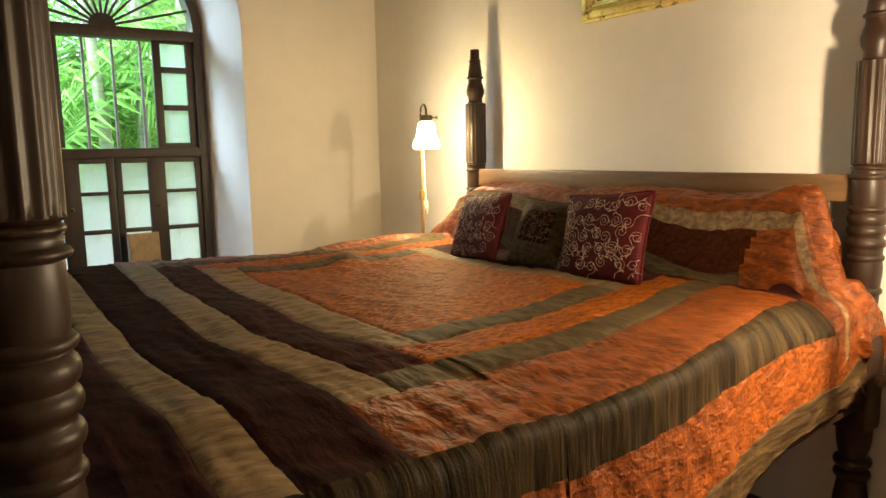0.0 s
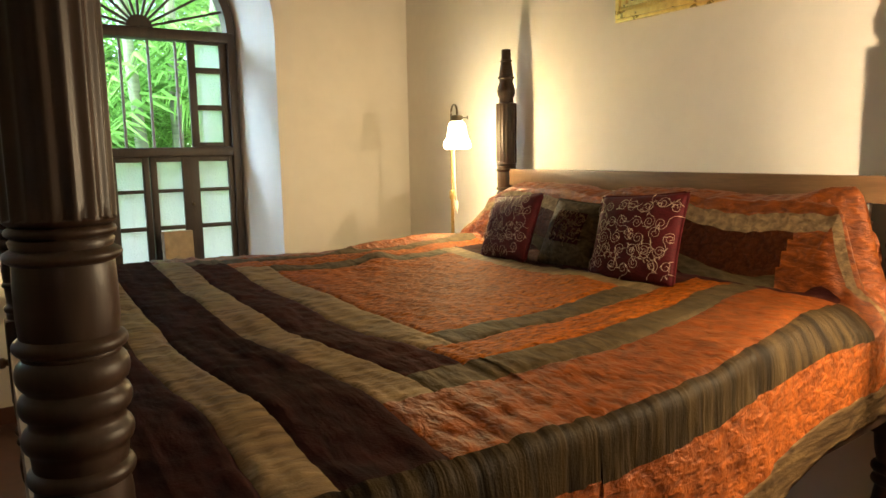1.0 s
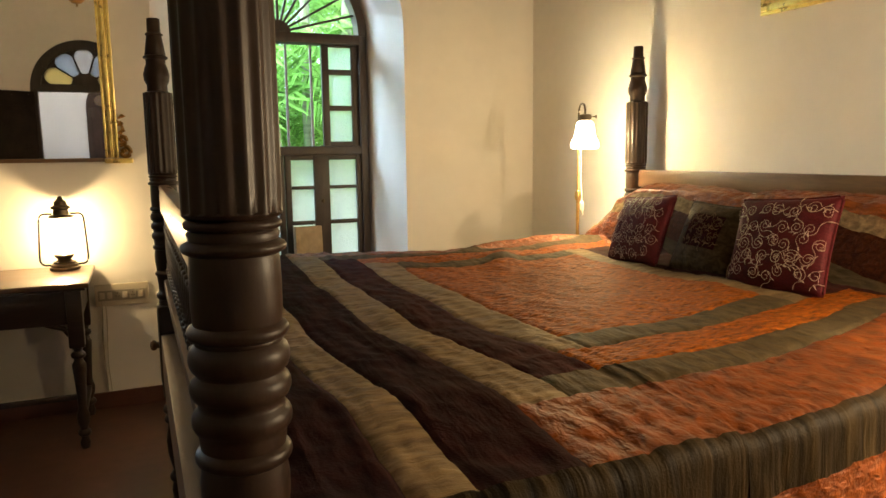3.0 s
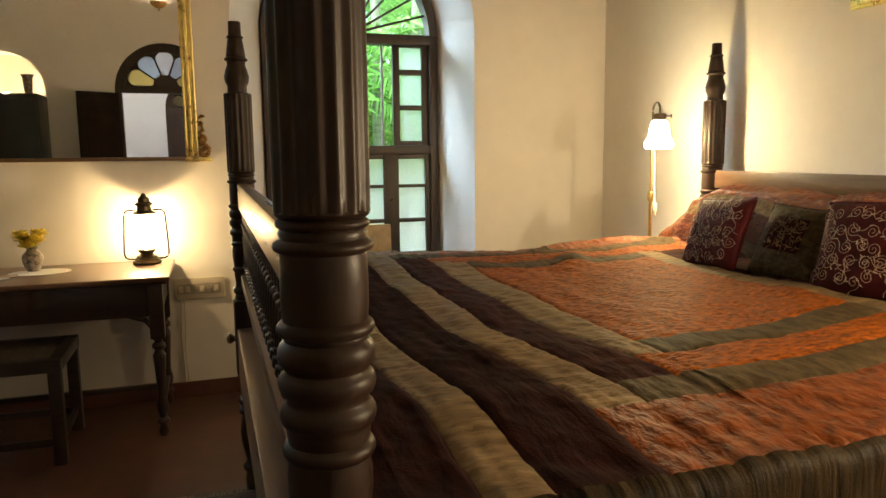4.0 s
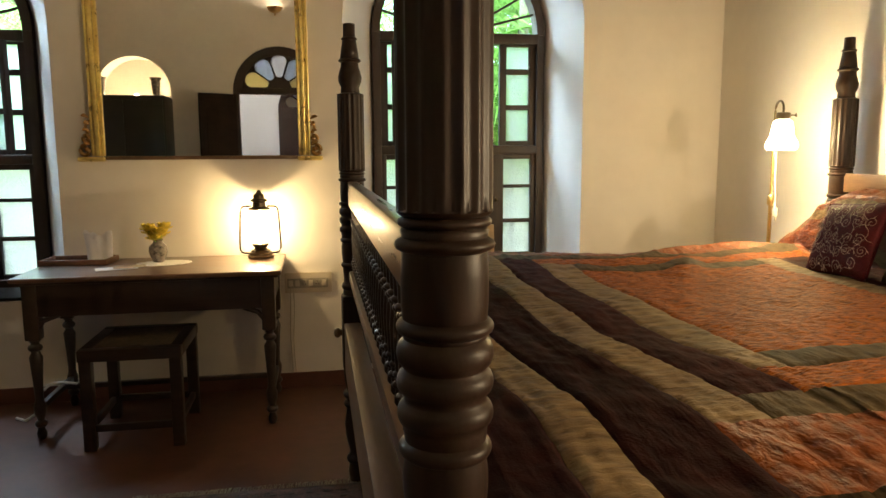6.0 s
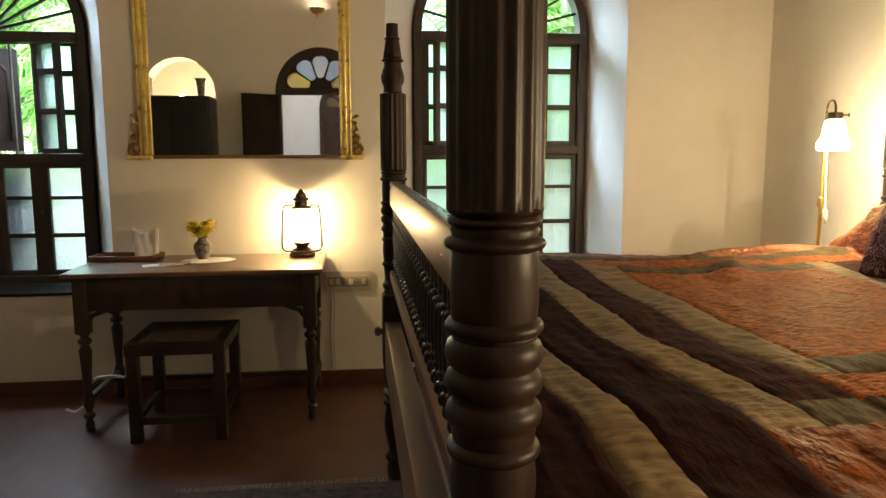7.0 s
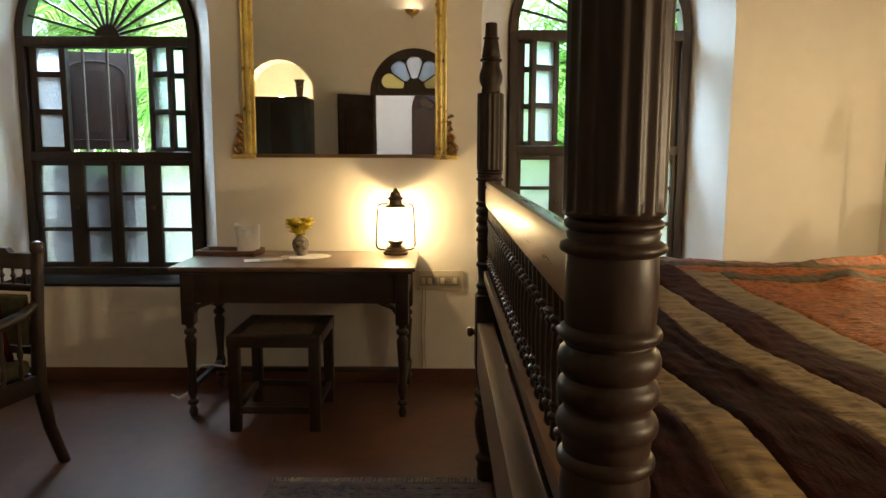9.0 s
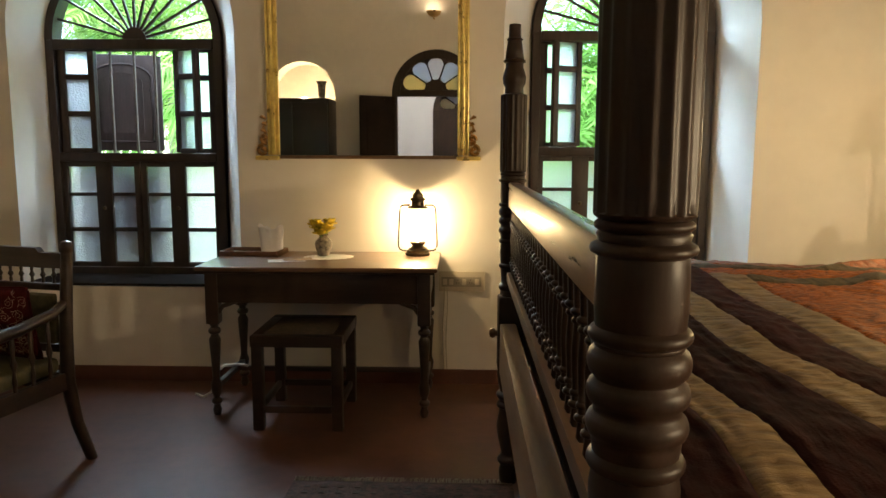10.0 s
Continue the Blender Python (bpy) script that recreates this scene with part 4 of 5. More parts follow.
# ---------------------------------------------------------------- picture over the bed head
pic = thing("framed_picture", (HEAD - 0.002, 4.40, 2.20), "dark oil painting in a carved gilt frame on the wall", "picture")
bm = bmesh.new()
yw, zh = 0.43, 0.34
for k, (o, d) in enumerate(((0.0, 0.018), (0.012, 0.032), (0.034, 0.022), (0.052, 0.028), (0.066, 0.014))):
    wdt = (0.012, 0.022, 0.018, 0.014, 0.012)[k]
    a0, b0 = yw - o, zh - o
    a1, b1 = a0 - wdt, b0 - wdt
    box(bm, -d, 0, -a0, a0, -b0, -b1, 0.003)
    box(bm, -d, 0, -a0, a0, b1, b0, 0.003)
    box(bm, -d, 0, -a0, -a1, -b1, b1, 0.003)
    box(bm, -d, 0, a1, a0, -b1, b1, 0.003)
part("gilt_frame", bm, GILT, pic)
bead_ob = None
for k in range(48):
    y = -yw + 0.05 + k * (2 * yw - 0.10) / 47
    if bead_ob is None:
        bead_ob = part("carved_leaf", lathe(bmesh.new(), [(0.002, -0.004), (0.008, 0.0), (0.009, 0.006), (0.002, 0.012)], 8), GILT, pic)
        bead_ob.matrix_basis = pose(-0.03, y, -zh + 0.045, 0, -60, 0)
    else:
        share("carved_leaf", bead_ob, pic, pose(-0.03, y, -zh + 0.045, 0, -60, 0))
part("canvas", box(bmesh.new(), -0.010, -0.002, -yw + 0.075, yw - 0.075, -zh + 0.075, zh - 0.075), PAINTING, pic)

# ---------------------------------------------------------------- mirror over the desk
mir = thing("wall_mirror", (0, WALL - 0.004, 0), "large overmantel mirror in a ribbed gilt frame with scroll brackets", "mirror")
ML, MR, MB, MT = -2.452, -1.446, 1.335, 2.75
part("mirror_glass", box(bmesh.new(), ML - 0.01, MR + 0.01, -0.016, -0.010, MB - 0.004, MT), MIRROR, mir, smooth=None)
for s, x in ((-1, ML), (1, MR)):
    bm = bmesh.new()
    for a, b, d in ((0.0, 0.012, 0.030), (0.012, 0.020, 0.022), (0.020, 0.040, 0.042), (0.040, 0.050, 0.026), (0.050, 0.064, 0.036)):
        box(bm, x + s * a, x + s * b, -d, 0, MB, MT + 0.05, 0.004)
    part("frame_stile", bm, GILT, mir)
    bm = box(bmesh.new(), x - s * 0.004, x + s * 0.132, -0.055, 0, MB - 0.028, MB - 0.003, 0.011, 4)
    part("foot_plinth", bm, GILT, mir)
    bm = bmesh.new()
    cx, cz = x + s * 0.094, MB + 0.028
    tube(bm, [(cx + s * (0.006 + 0.026 * t) * math.cos(7.5 * t + 0.4), -0.022, cz + (0.006 + 0.026 * t) * math.sin(7.5 * t + 0.4)) for t in [k / 30 for k in range(31)]], 0.011, 8)
    cx, cz = x + s * 0.086, MB + 0.095
    tube(bm, [(cx + s * (0.004 + 0.020 * t) * math.cos(-7.5 * t - 1.0), -0.022, cz + (0.004 + 0.020 * t) * math.sin(-7.5 * t - 1.0)) for t in [k / 30 for k in range(31)]], 0.010, 8)
    tube(bm, [(x + s * (0.072 + 0.018 * math.sin(t * 5)), -0.022, MB + 0.12 + 0.10 * t) for t in [k / 14 for k in range(15)]], [0.010 - 0.008 * k / 14 for k in range(15)], 8)
    for k in range(6):
        tube(bm, [(x + s * 0.07, -0.024, MB + 0.02 + 0.036 * k), (x + s * (0.088 + 0.008 * (k % 2)), -0.03, MB + 0.036 + 0.036 * k), (x + s * (0.10 - 0.008 * k * 0.6), -0.02, MB + 0.03 + 0.036 * k)], [0.004, 0.013, 0.003], 6)
    part("scroll_bracket", bm, BRONZE, mir, "pierced gilt scroll bracket")
part("base_rail", box(bmesh.new(), ML, MR, -0.034, 0, MB - 0.020, MB, 0.004), TEAK_LOW, mir)
part("top_rail", box(bmesh.new(), ML - 0.06, MR + 0.06, -0.04, 0, MT, MT + 0.07, 0.008), GILT, mir)

# ---------------------------------------------------------------- desk
DX0, DX1, DY0, DY1, DZ = -2.745, -1.535, 6.138, 6.742, 0.785
desk = thing("writing_desk", (0, 0, 0), "dark rosewood writing desk with turned legs and a deep apron", "desk")
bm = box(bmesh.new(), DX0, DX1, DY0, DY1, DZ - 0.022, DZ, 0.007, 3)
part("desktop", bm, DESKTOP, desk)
part("top_moulding", box(bmesh.new(), DX0 + 0.015, DX1 - 0.015, DY0 + 0.015, DY1 - 0.005, DZ - 0.036, DZ - 0.0225, 0.006), DESKWOOD, desk)
ax0, ax1, ay0, ay1 = DX0 + 0.035, DX1 - 0.035, DY0 + 0.04, DY1 - 0.03
part("front_apron", box(bmesh.new(), ax0 + 0.06, ax1 - 0.06, ay0 + 0.006, ay0 + 0.026, 0.595, DZ - 0.036, 0.004), DESKWOOD, desk)
part("back_apron", box(bmesh.new(), ax0 + 0.06, ax1 - 0.06, ay1 - 0.026, ay1 - 0.006, 0.62, DZ - 0.036, 0.004), DESKWOOD, desk)
for x in (ax0 + 0.006, ax1 - 0.026):
    part("side_apron", box(bmesh.new(), x, x + 0.02, ay0 + 0.06, ay1 - 0.06, 0.61, DZ - 0.036, 0.004), DESKWOOD, desk)
lp = [(0.016, 0), (0.021, 0.012), (0.023, 0.03), (0.016, 0.05)] + bead(0.075, 0.035, 0.029, 0.016) + [(0.017, 0.10), (0.026, 0.125), (0.028, 0.16), (0.019, 0.19)] + [(0.019, 0.21), (0.022, 0.28), (0.028, 0.37), (0.030, 0.40), (0.020, 0.42)] + bead(0.445, 0.035, 0.032, 0.019) + [(0.018, 0.468), (0.030, 0.485)]
lg = bmesh.new()
lathe(lg, lp, 20)
leg = part("leg", lg, DESKWOOD, desk)
bl = part("leg_block", box(bmesh.new(), -0.033, 0.033, -0.033, 0.033, 0.483, DZ - 0.0365, 0.008), DESKWOOD, desk)
spots = [(ax0 + 0.033, ay0 + 0.033), (ax1 - 0.033, ay0 + 0.033), (ax0 + 0.033, ay1 - 0.033), (ax1 - 0.033, ay1 - 0.033)]
leg.matrix_basis = pose(*spots[0], 0)
bl.matrix_basis = pose(*spots[0], 0)
for s in spots[1:]:
    share("leg", leg, desk, pose(*s, 0))
    share("leg_block", bl, desk, pose(*s, 0))
for x in (spots[0][0], spots[1][0]):
    part("side_stretcher", box(bmesh.new(), x - 0.014, x + 0.014, spots[0][1] + 0.02, spots[2][1] - 0.02, 0.135, 0.165, 0.006), DESKWOOD, desk)
part("cross_stretcher", box(bmesh.new(), spots[0][0] + 0.01, spots[1][0] - 0.01, spots[2][1] - 0.16, spots[2][1] - 0.13, 0.137, 0.163, 0.006), DESKWOOD, desk)
for x, s in ((spots[0][0], 1), (spots[1][0], -1)):
    bm = bmesh.new()
    tube(bm, [(x + s * 0.025, ay0 + 0.02, 0.54), (x + s * 0.05, ay0 + 0.02, 0.575), (x + s * 0.12, ay0 + 0.02, 0.60)], 0.012, 8)
    part("corner_brace", bm, DESKWOOD, desk)

# ---------------------------------------------------------------- stool
SX0, SX1, SY0, SY1, SZ = -2.432, -1.985, 5.99, 6.47, 0.474
stool = thing("stool", (0, 0, 0), "dark wooden square stool with a woven cane seat under the desk", "stool")
for a in ((SX0, SX1, SY0, SY0 + 0.055), (SX0, SX1, SY1 - 0.055, SY1), (SX0, SX0 + 0.055, SY0 + 0.055, SY1 - 0.055), (SX1 - 0.055, SX1, SY0 + 0.055, SY1 - 0.055)):
    part("seat_rail", box(bmesh.new(), *a, SZ - 0.055, SZ, 0.006), DESKWOOD, stool)
bm = bmesh.new()
n = 26
for k in range(n):
    x = SX0 + 0.05 + (SX1 - SX0 - 0.10) * (k + 0.5) / n
    tube(bm, [(x, SY0 + 0.05, SZ - 0.010), (x, SY1 - 0.05, SZ - 0.010)], 0.0042, 4)
    y = SY0 + 0.05 + (SY1 - SY0 - 0.10) * (k + 0.5) / n
    tube(bm, [(SX0 + 0.05, y, SZ - 0.007), (SX1 - 0.05, y, SZ - 0.007)], 0.0042, 4)
tagged(part("cane_seat", bm, CANE, stool), kind="stuff")
for x in (SX0 + 0.03, SX1 - 0.03):
    for y in (SY0 + 0.03, SY1 - 0.03):
        part("leg", box(bmesh.new(), x - 0.026, x + 0.026, y - 0.026, y + 0.026, 0, SZ - 0.04, 0.005), DESKWOOD, stool)
for y in (SY0 + 0.03, SY1 - 0.03):
    part("stretcher", box(bmesh.new(), SX0 + 0.05, SX1 - 0.05, y - 0.011, y + 0.011, 0.085, 0.118, 0.004), DESKWOOD, stool)
for x in (SX0 + 0.03, SX1 - 0.03):
    part("stretcher", box(bmesh.new(), x - 0.011, x + 0.011, SY0 + 0.05, SY1 - 0.05, 0.085, 0.118, 0.004), DESKWOOD, stool)

# ---------------------------------------------------------------- lantern and desk things
lan = thing("hurricane_lantern", (-1.662, 6.62, DZ), "lit brass hurricane lantern with glass globe standing on the desk", "lantern")
part("fuel_tank", lathe(bmesh.new(), [(0.066, 0), (0.070, 0.006), (0.070, 0.014), (0.061, 0.017), (0.063, 0.024), (0.060, 0.030), (0.051, 0.033), (0.052, 0.040), (0.036, 0.046), (0.030, 0.055), (0.040, 0.064), (0.045, 0.072), (0.044, 0.076), (0.030, 0.079)], 32), BLACKMETAL, lan)
globe = part("globe", lathe(bmesh.new(), [(0.028, 0.080), (0.046, 0.10), (0.056, 0.13), (0.057, 0.16), (0.050, 0.20), (0.040, 0.238), (0.034, 0.256)], 28), LANTGLASS, lan, "frosted glass globe", smooth=1.0)
part("bulb", lathe(bmesh.new(), [(0.006, 0.082), (0.006, 0.135), (0.010, 0.140), (0.013, 0.150), (0.013, 0.160), (0.008, 0.168), (0.002, 0.171)], 20), LANTGLOW, lan, "glowing bulb", smooth=1.0)
bulb_light((-1.662, 6.62, DZ + 0.205), LAMP_DESK, 0.010, (1.0, 0.70, 0.32))
part("chimney_cap", lathe(bmesh.new(), [(0.036, 0.256), (0.058, 0.262), (0.058, 0.268), (0.036, 0.276), (0.034, 0.300), (0.044, 0.306), (0.044, 0.314), (0.030, 0.322), (0.028, 0.340), (0.014, 0.350), (0.010, 0.362), (0.004, 0.366)], 28), BLACKMETAL, lan)
for s in (-1, 1):
    pts = [(s * 0.05, 0, 0.024), (s * 0.086, 0, 0.026), (s * 0.100, 0, 0.033), (s * 0.107, 0, 0.048), (s * 0.108, 0, 0.07), (s * 0.104, 0, 0.16), (s * 0.099, 0, 0.25), (s * 0.095, 0, 0.268), (s * 0.084, 0, 0.278), (s * 0.04, 0, 0.280)]
    part("side_tube", tube(bmesh.new(), pts, 0.0052, 8), LACQUER, lan)
for k in range(2):
    z = 0.13 + 0.07 * k
    part("wire_guard", tube(bmesh.new(), [(0.06 * math.cos(2 * math.pi * q / 24), 0.06 * math.sin(2 * math.pi * q / 24), z) for q in range(24)], 0.0012, 5, True), BLACKMETAL, lan)

tray = thing("wooden_tray", (-2.575, 6.60, DZ + 0.001), "brown wooden tray with a raised rim on the desk", "tray", turn=-4)
part("tray_base", box(bmesh.new(), -0.165, 0.165, -0.095, 0.095, 0, 0.006, 0.002), WICKER, tray)
for a in ((-0.165, 0.165, -0.095, -0.083), (-0.165, 0.165, 0.083, 0.095), (-0.165, -0.153, -0.083, 0.083), (0.153, 0.165, -0.083, 0.083)):
    part("tray_rim", box(bmesh.new(), *a, 0.0, 0.028, 0.003), WICKER, tray)
bm = bmesh.new()
rings = []
for k in range(9):
    z = 0.007 + 0.145 * k / 8
    ring = []
    for q in range(48):
        a = 2 * math.pi * q / 48
        r = 0.042 + 0.010 * math.cos(2 * a) + 0.005 * math.cos(5 * a + k * 0.3) * (k / 8) + 0.006 * (k / 8) ** 2
        ring.append(bm.verts.new((r * math.cos(a) * 1.15, r * math.sin(a) * 0.75, z + (0.014 * math.cos(2 * a + 0.5) + 0.006 * math.sin(7 * a)) * (k == 8))))
    rings.append(ring)
for a, b in zip(rings, rings[1:]):
    for q in range(48):
        bm.faces.new((a[q], a[(q + 1) % 48], b[(q + 1) % 48], b[q]))
bm.faces.new(list(reversed(rings[0])))
nap = link_mesh("paper_napkin", bm, PAPER, 1.2)
nap.matrix_basis = pose(-2.475, 6.60, DZ + 0.001, 0, 0, 10)
tagged(nap, "bundle of folded white paper napkins standing in the tray", "napkins")

vase = thing("flower_vase", (-2.175, 6.55, DZ + 0.003), "small mottled dark ceramic vase with yellow flowers", "vase")
part("vase_body", lathe(bmesh.new(), [(0.026, 0), (0.030, 0.006), (0.042, 0.035), (0.048, 0.060), (0.044, 0.082), (0.026, 0.100), (0.022, 0.108), (0.030, 0.118), (0.026, 0.119), (0.018, 0.108)], 28), CERAMIC, vase)
rnd = random.Random(4)
for k in range(7):
    a, rr = k * 0.9, 0.044 if k else 0.0
    fx_, fy_, fz_ = rr * math.cos(a), rr * math.sin(a), 0.140 + 0.026 * math.sin(k * 2.1)
    bm = bmesh.new()
    for q in range(9):
        t = 2 * math.pi * q / 9
        for lay in (0, 1):
            L, up = 0.052 - 0.014 * lay, 0.018 + 0.024 * lay
            d, sd = Vector((math.cos(t + lay * 0.35), math.sin(t + lay * 0.35), 0)), Vector((-math.sin(t + lay * 0.35), math.cos(t + lay * 0.35), 0))
            c = Vector((fx_, fy_, fz_))
            v = [bm.verts.new(p) for p in (c, c + d * L * 0.6 + sd * 0.026 + Vector((0, 0, up * 0.6)), c + d * L + Vector((0, 0, up)), c + d * L * 0.6 - sd * 0.026 + Vector((0, 0, up * 0.6)))]
            bm.faces.new(v)
    part("flower", bm, PETAL, vase, "yellow flower head", smooth=None)
    part("flower_stem", tube(bmesh.new(), [(0.3 * fx_, 0.3 * fy_, 0.10), (fx_, fy_, fz_ + 0.004)], 0.0022, 5), PALM, vase)
bm = bmesh.new()
vs0 = []
for q in range(72):
    a = 2 * math.pi * q / 72
    r = 0.095 + 0.007 * abs(math.sin(9 * a))
    vs0.append((r * math.cos(a) * 1.35, r * math.sin(a)))
prism(bm, [(x, y) for x, y in vs0], -0.001, 0.001)
bmesh.ops.rotate(bm, verts=bm.verts, matrix=Matrix.Rotation(radians(90), 3, "X"))
doily = link_mesh("lace_doily", bm, PAPER)
doily.matrix_basis = pose(-2.14, 6.51, DZ + 0.0012, 0, 0, 10)
tagged(doily, "white scalloped lace doily under the vase", "doily")
bk = thing("paper_notepad", (-2.33, 6.36, DZ + 0.001), "thin white notepad and leaflets lying on the desk", "notepad", turn=18)
part("leaflet", box(bmesh.new(), -0.10, 0.09, -0.045, 0.045, 0, 0.003), PAPER, bk, smooth=None)
part("cover_sheet", box(bmesh.new(), -0.02, 0.13, -0.03, 0.055, 0.0035, 0.005), CARD, bk, smooth=None)

# ---------------------------------------------------------------- socket plate with cables
sw = thing("switch_plate", (-1.415, WALL - 0.001, 0.614), "ivory electrical switch and socket plate on the wall", "switch plate")
part("plate", box(bmesh.new(), -0.132, 0.132, -0.012, 0, -0.058, 0.058, 0.004), SWITCH, sw)
part("inset", box(bmesh.new(), -0.118, 0.112, -0.0155, -0.0125, -0.030, 0.026, 0.002), SWITCHD, sw)
for k in range(6):
    x = -0.098 + k * 0.037
    if k in (2, 4):
        o = part("socket", box(bmesh.new(), x - 0.014, x + 0.016, -0.019, -0.0158, -0.022, 0.020, 0.002), SWITCHD, sw)
        for dx, dz in ((-0.006, -0.006), (0.008, -0.006), (0.001, 0.010)):
            part("socket_hole", lathe(bmesh.new(), [(0.003, 0), (0.003, 0.002)], 8), BLACKMETAL, o).matrix_basis = pose(x + dx, -0.019, dz, 90, 0, 0)
    else:
        part("switch", box(bmesh.new(), x - 0.012, x + 0.012, -0.021, -0.0158, -0.018, 0.016, 0.003), SWITCH, sw)
cb = thing("power_cable", (-1.52, WALL - 0.012, 0.0), "thin pale power cables hanging down the wall beside the desk", "cable")
for k, dx in enumerate((0.0, 0.018)):
    part("cord", tube(bmesh.new(), [(dx + 0.004 * math.sin(z * 14 + k), 0.0, z) for z in [0.09 + 0.05 * q for q in range(11)]], 0.003, 6), CABLE, cb)

cb = thing("extension_cord", (0, 0, 0), "pale cable resting over the desk stretcher by the wall", "cable")
part("cord", tube(bmesh.new(), [(-2.60, 6.50, 0.172), (-2.66, 6.50, 0.181), (-2.73, 6.50, 0.175), (-2.765, 6.49, 0.145), (-2.785, 6.48, 0.10), (-2.80, 6.47, 0.03), (-2.84, 6.45, 0.007), (-2.90, 6.50, 0.007)], 0.007, 8), PLASTIC, cb)

# ---------------------------------------------------------------- armchair
ch = thing("armchair", (-3.46, 5.44, 0), "dark wooden armchair with spindle back and sloping arms", "chair", turn=-12)
hw = 0.335
for s in (-1, 1):
    pts = [(s * (hw + 0.02), 0.30, 0.0), (s * (hw + 0.005), 0.245, 0.18), (s * hw, 0.21, 0.38), (s * hw, 0.22, 0.60), (s * (hw + 0.005), 0.245, 0.93)]
    part("back_leg", tube(bmesh.new(), pts, [0.024, 0.026, 0.03, 0.027, 0.024], 10), DESKWOOD, ch)
    part("front_leg", lathe(bmesh.new(), [(0.016, 0), (0.024, 0.02), (0.018, 0.06), (0.030, 0.10), (0.020, 0.14), (0.030, 0.26), (0.032, 0.40), (0.022, 0.42), (0.028, 0.44), (0.018, 0.50), (0.024, 0.58), (0.018, 0.62)], 16, s * (hw + 0.01), -0.29), DESKWOOD, ch)
    bm = tube(bmesh.new(), [(s * (hw + 0.0), 0.225, 0.72), (s * (hw + 0.01), 0.14, 0.685), (s * (hw + 0.02), -0.05, 0.66), (s * (hw + 0.02), -0.25, 0.65), (s * (hw + 0.02), -0.335, 0.625)], [0.018, 0.022, 0.024, 0.026, 0.018], 10)
    part("arm", bm, TEAK, ch)
    part("finial", lathe(bmesh.new(), [(0.022, 0.925), (0.028, 0.935), (0.028, 0.955), (0.020, 0.972), (0.004, 0.978)], 14, s * (hw + 0.005), 0.245), DESKWOOD, ch)
    for k in range(4):
        part("arm_spindle", lathe(bmesh.new(), [(0.007, 0.42), (0.010, 0.46), (0.006, 0.50), (0.013, 0.53), (0.007, 0.56), (0.010, 0.60), (0.007, 0.66)], 10, s * (hw + 0.01), -0.16 + 0.09 * k), DESKWOOD, ch)
    part("seat_rail", box(bmesh.new(), s * hw - 0.015, s * hw + 0.015, -0.27, 0.19, 0.345, 0.42, 0.006), DESKWOOD, ch)
part("crest_rail", prism(bmesh.new(), [(-hw, 0.86), (hw, 0.86), (hw, 0.925), (0.22, 0.925), (0.20, 0.945), (-0.20, 0.945), (-0.22, 0.925), (-hw, 0.925)], 0.225, 0.255), DESKWOOD, ch)
part("back_rail", box(bmesh.new(), -hw, hw, 0.222, 0.246, 0.765, 0.795, 0.005), DESKWOOD, ch)
part("back_rail", box(bmesh.new(), -hw, hw, 0.212, 0.236, 0.50, 0.535, 0.005), DESKWOOD, ch)
for k in range(11):
    part("back_spindle", lathe(bmesh.new(), [(0.006, 0.793), (0.007, 0.805), (0.005, 0.815), (0.012, 0.828), (0.005, 0.842), (0.007, 0.852), (0.006, 0.862)], 10, -hw + 0.06 + k * (2 * hw - 0.12) / 10, 0.238), DESKWOOD, ch)
part("front_rail", box(bmesh.new(), -hw, hw, -0.305, -0.275, 0.345, 0.42, 0.006), DESKWOOD, ch)
part("seat_back_rail", box(bmesh.new(), -hw, hw, 0.19, 0.22, 0.345, 0.42, 0.006), DESKWOOD, ch)
part("back_pad", box(bmesh.new(), -hw + 0.03, hw - 0.03, 0.196, 0.222, 0.54, 0.755, 0.012, 3), GREENC, ch, "green and gold brocade back pad")
part("seat_cushion", box(bmesh.new(), -hw + 0.02, hw - 0.02, -0.30, 0.20, 0.42, 0.485, 0.028, 4), GREENC, ch, "green and gold brocade seat pad")
cushion("cushion", (-3.385, 5.545, 0.645), 0.46, 0.32, 0.10, -12, 10, 0, CRIMSON, "dark crimson embroidered cushion against the chair back", scrolls=1, seed=12)

# ---------------------------------------------------------------- rug
rug = thing("rug", (0, 0, 0), "small dark patterned wool rug with pale fringe beside the bed", "rug")
RX0, RX1, RY0, RY1 = -2.10, -1.20, 3.75, 5.45
bm = bmesh.new()
grid_mesh(bm, 30, 50, lambda i, j: (RX0 + (RX1 - RX0) * i / 29, RY0 + (RY1 - RY0) * j / 49, 0.010 + 0.004 * noise.noise(Vector((i * 0.3, j * 0.3, 0)))))
o = part("rug_field", bm, RUGM, rug)
md = o.modifiers.new("thickness", "SOLIDIFY")
md.thickness = 0.008
bm = bmesh.new()
for k in range(7):
    y = RY1 - 0.06 - 0.05 * k
    for q in range(12):
        x = RX0 + 0.07 + q * 0.068
        box(bm, x - 0.012, x + 0.012, y - 0.008, y + 0.008, 0.0145, 0.0162)
    if k > 2:
        break
tagged(part("woven_motif", bm, MOTIF, rug), kind="stuff")
bm = bmesh.new()
rnd = random.Random(2)
for k in range(150):
    x = RX0 + (RX1 - RX0) * (k + 0.5) / 150
    tube(bm, [(x, RY1 - 0.004, 0.010), (x + rnd.uniform(-0.006, 0.006), RY1 + 0.025, 0.008), (x + rnd.uniform(-0.012, 0.012), RY1 + 0.05, 0.004)], 0.0022, 4)
part("fringe", bm, FRINGE, rug)

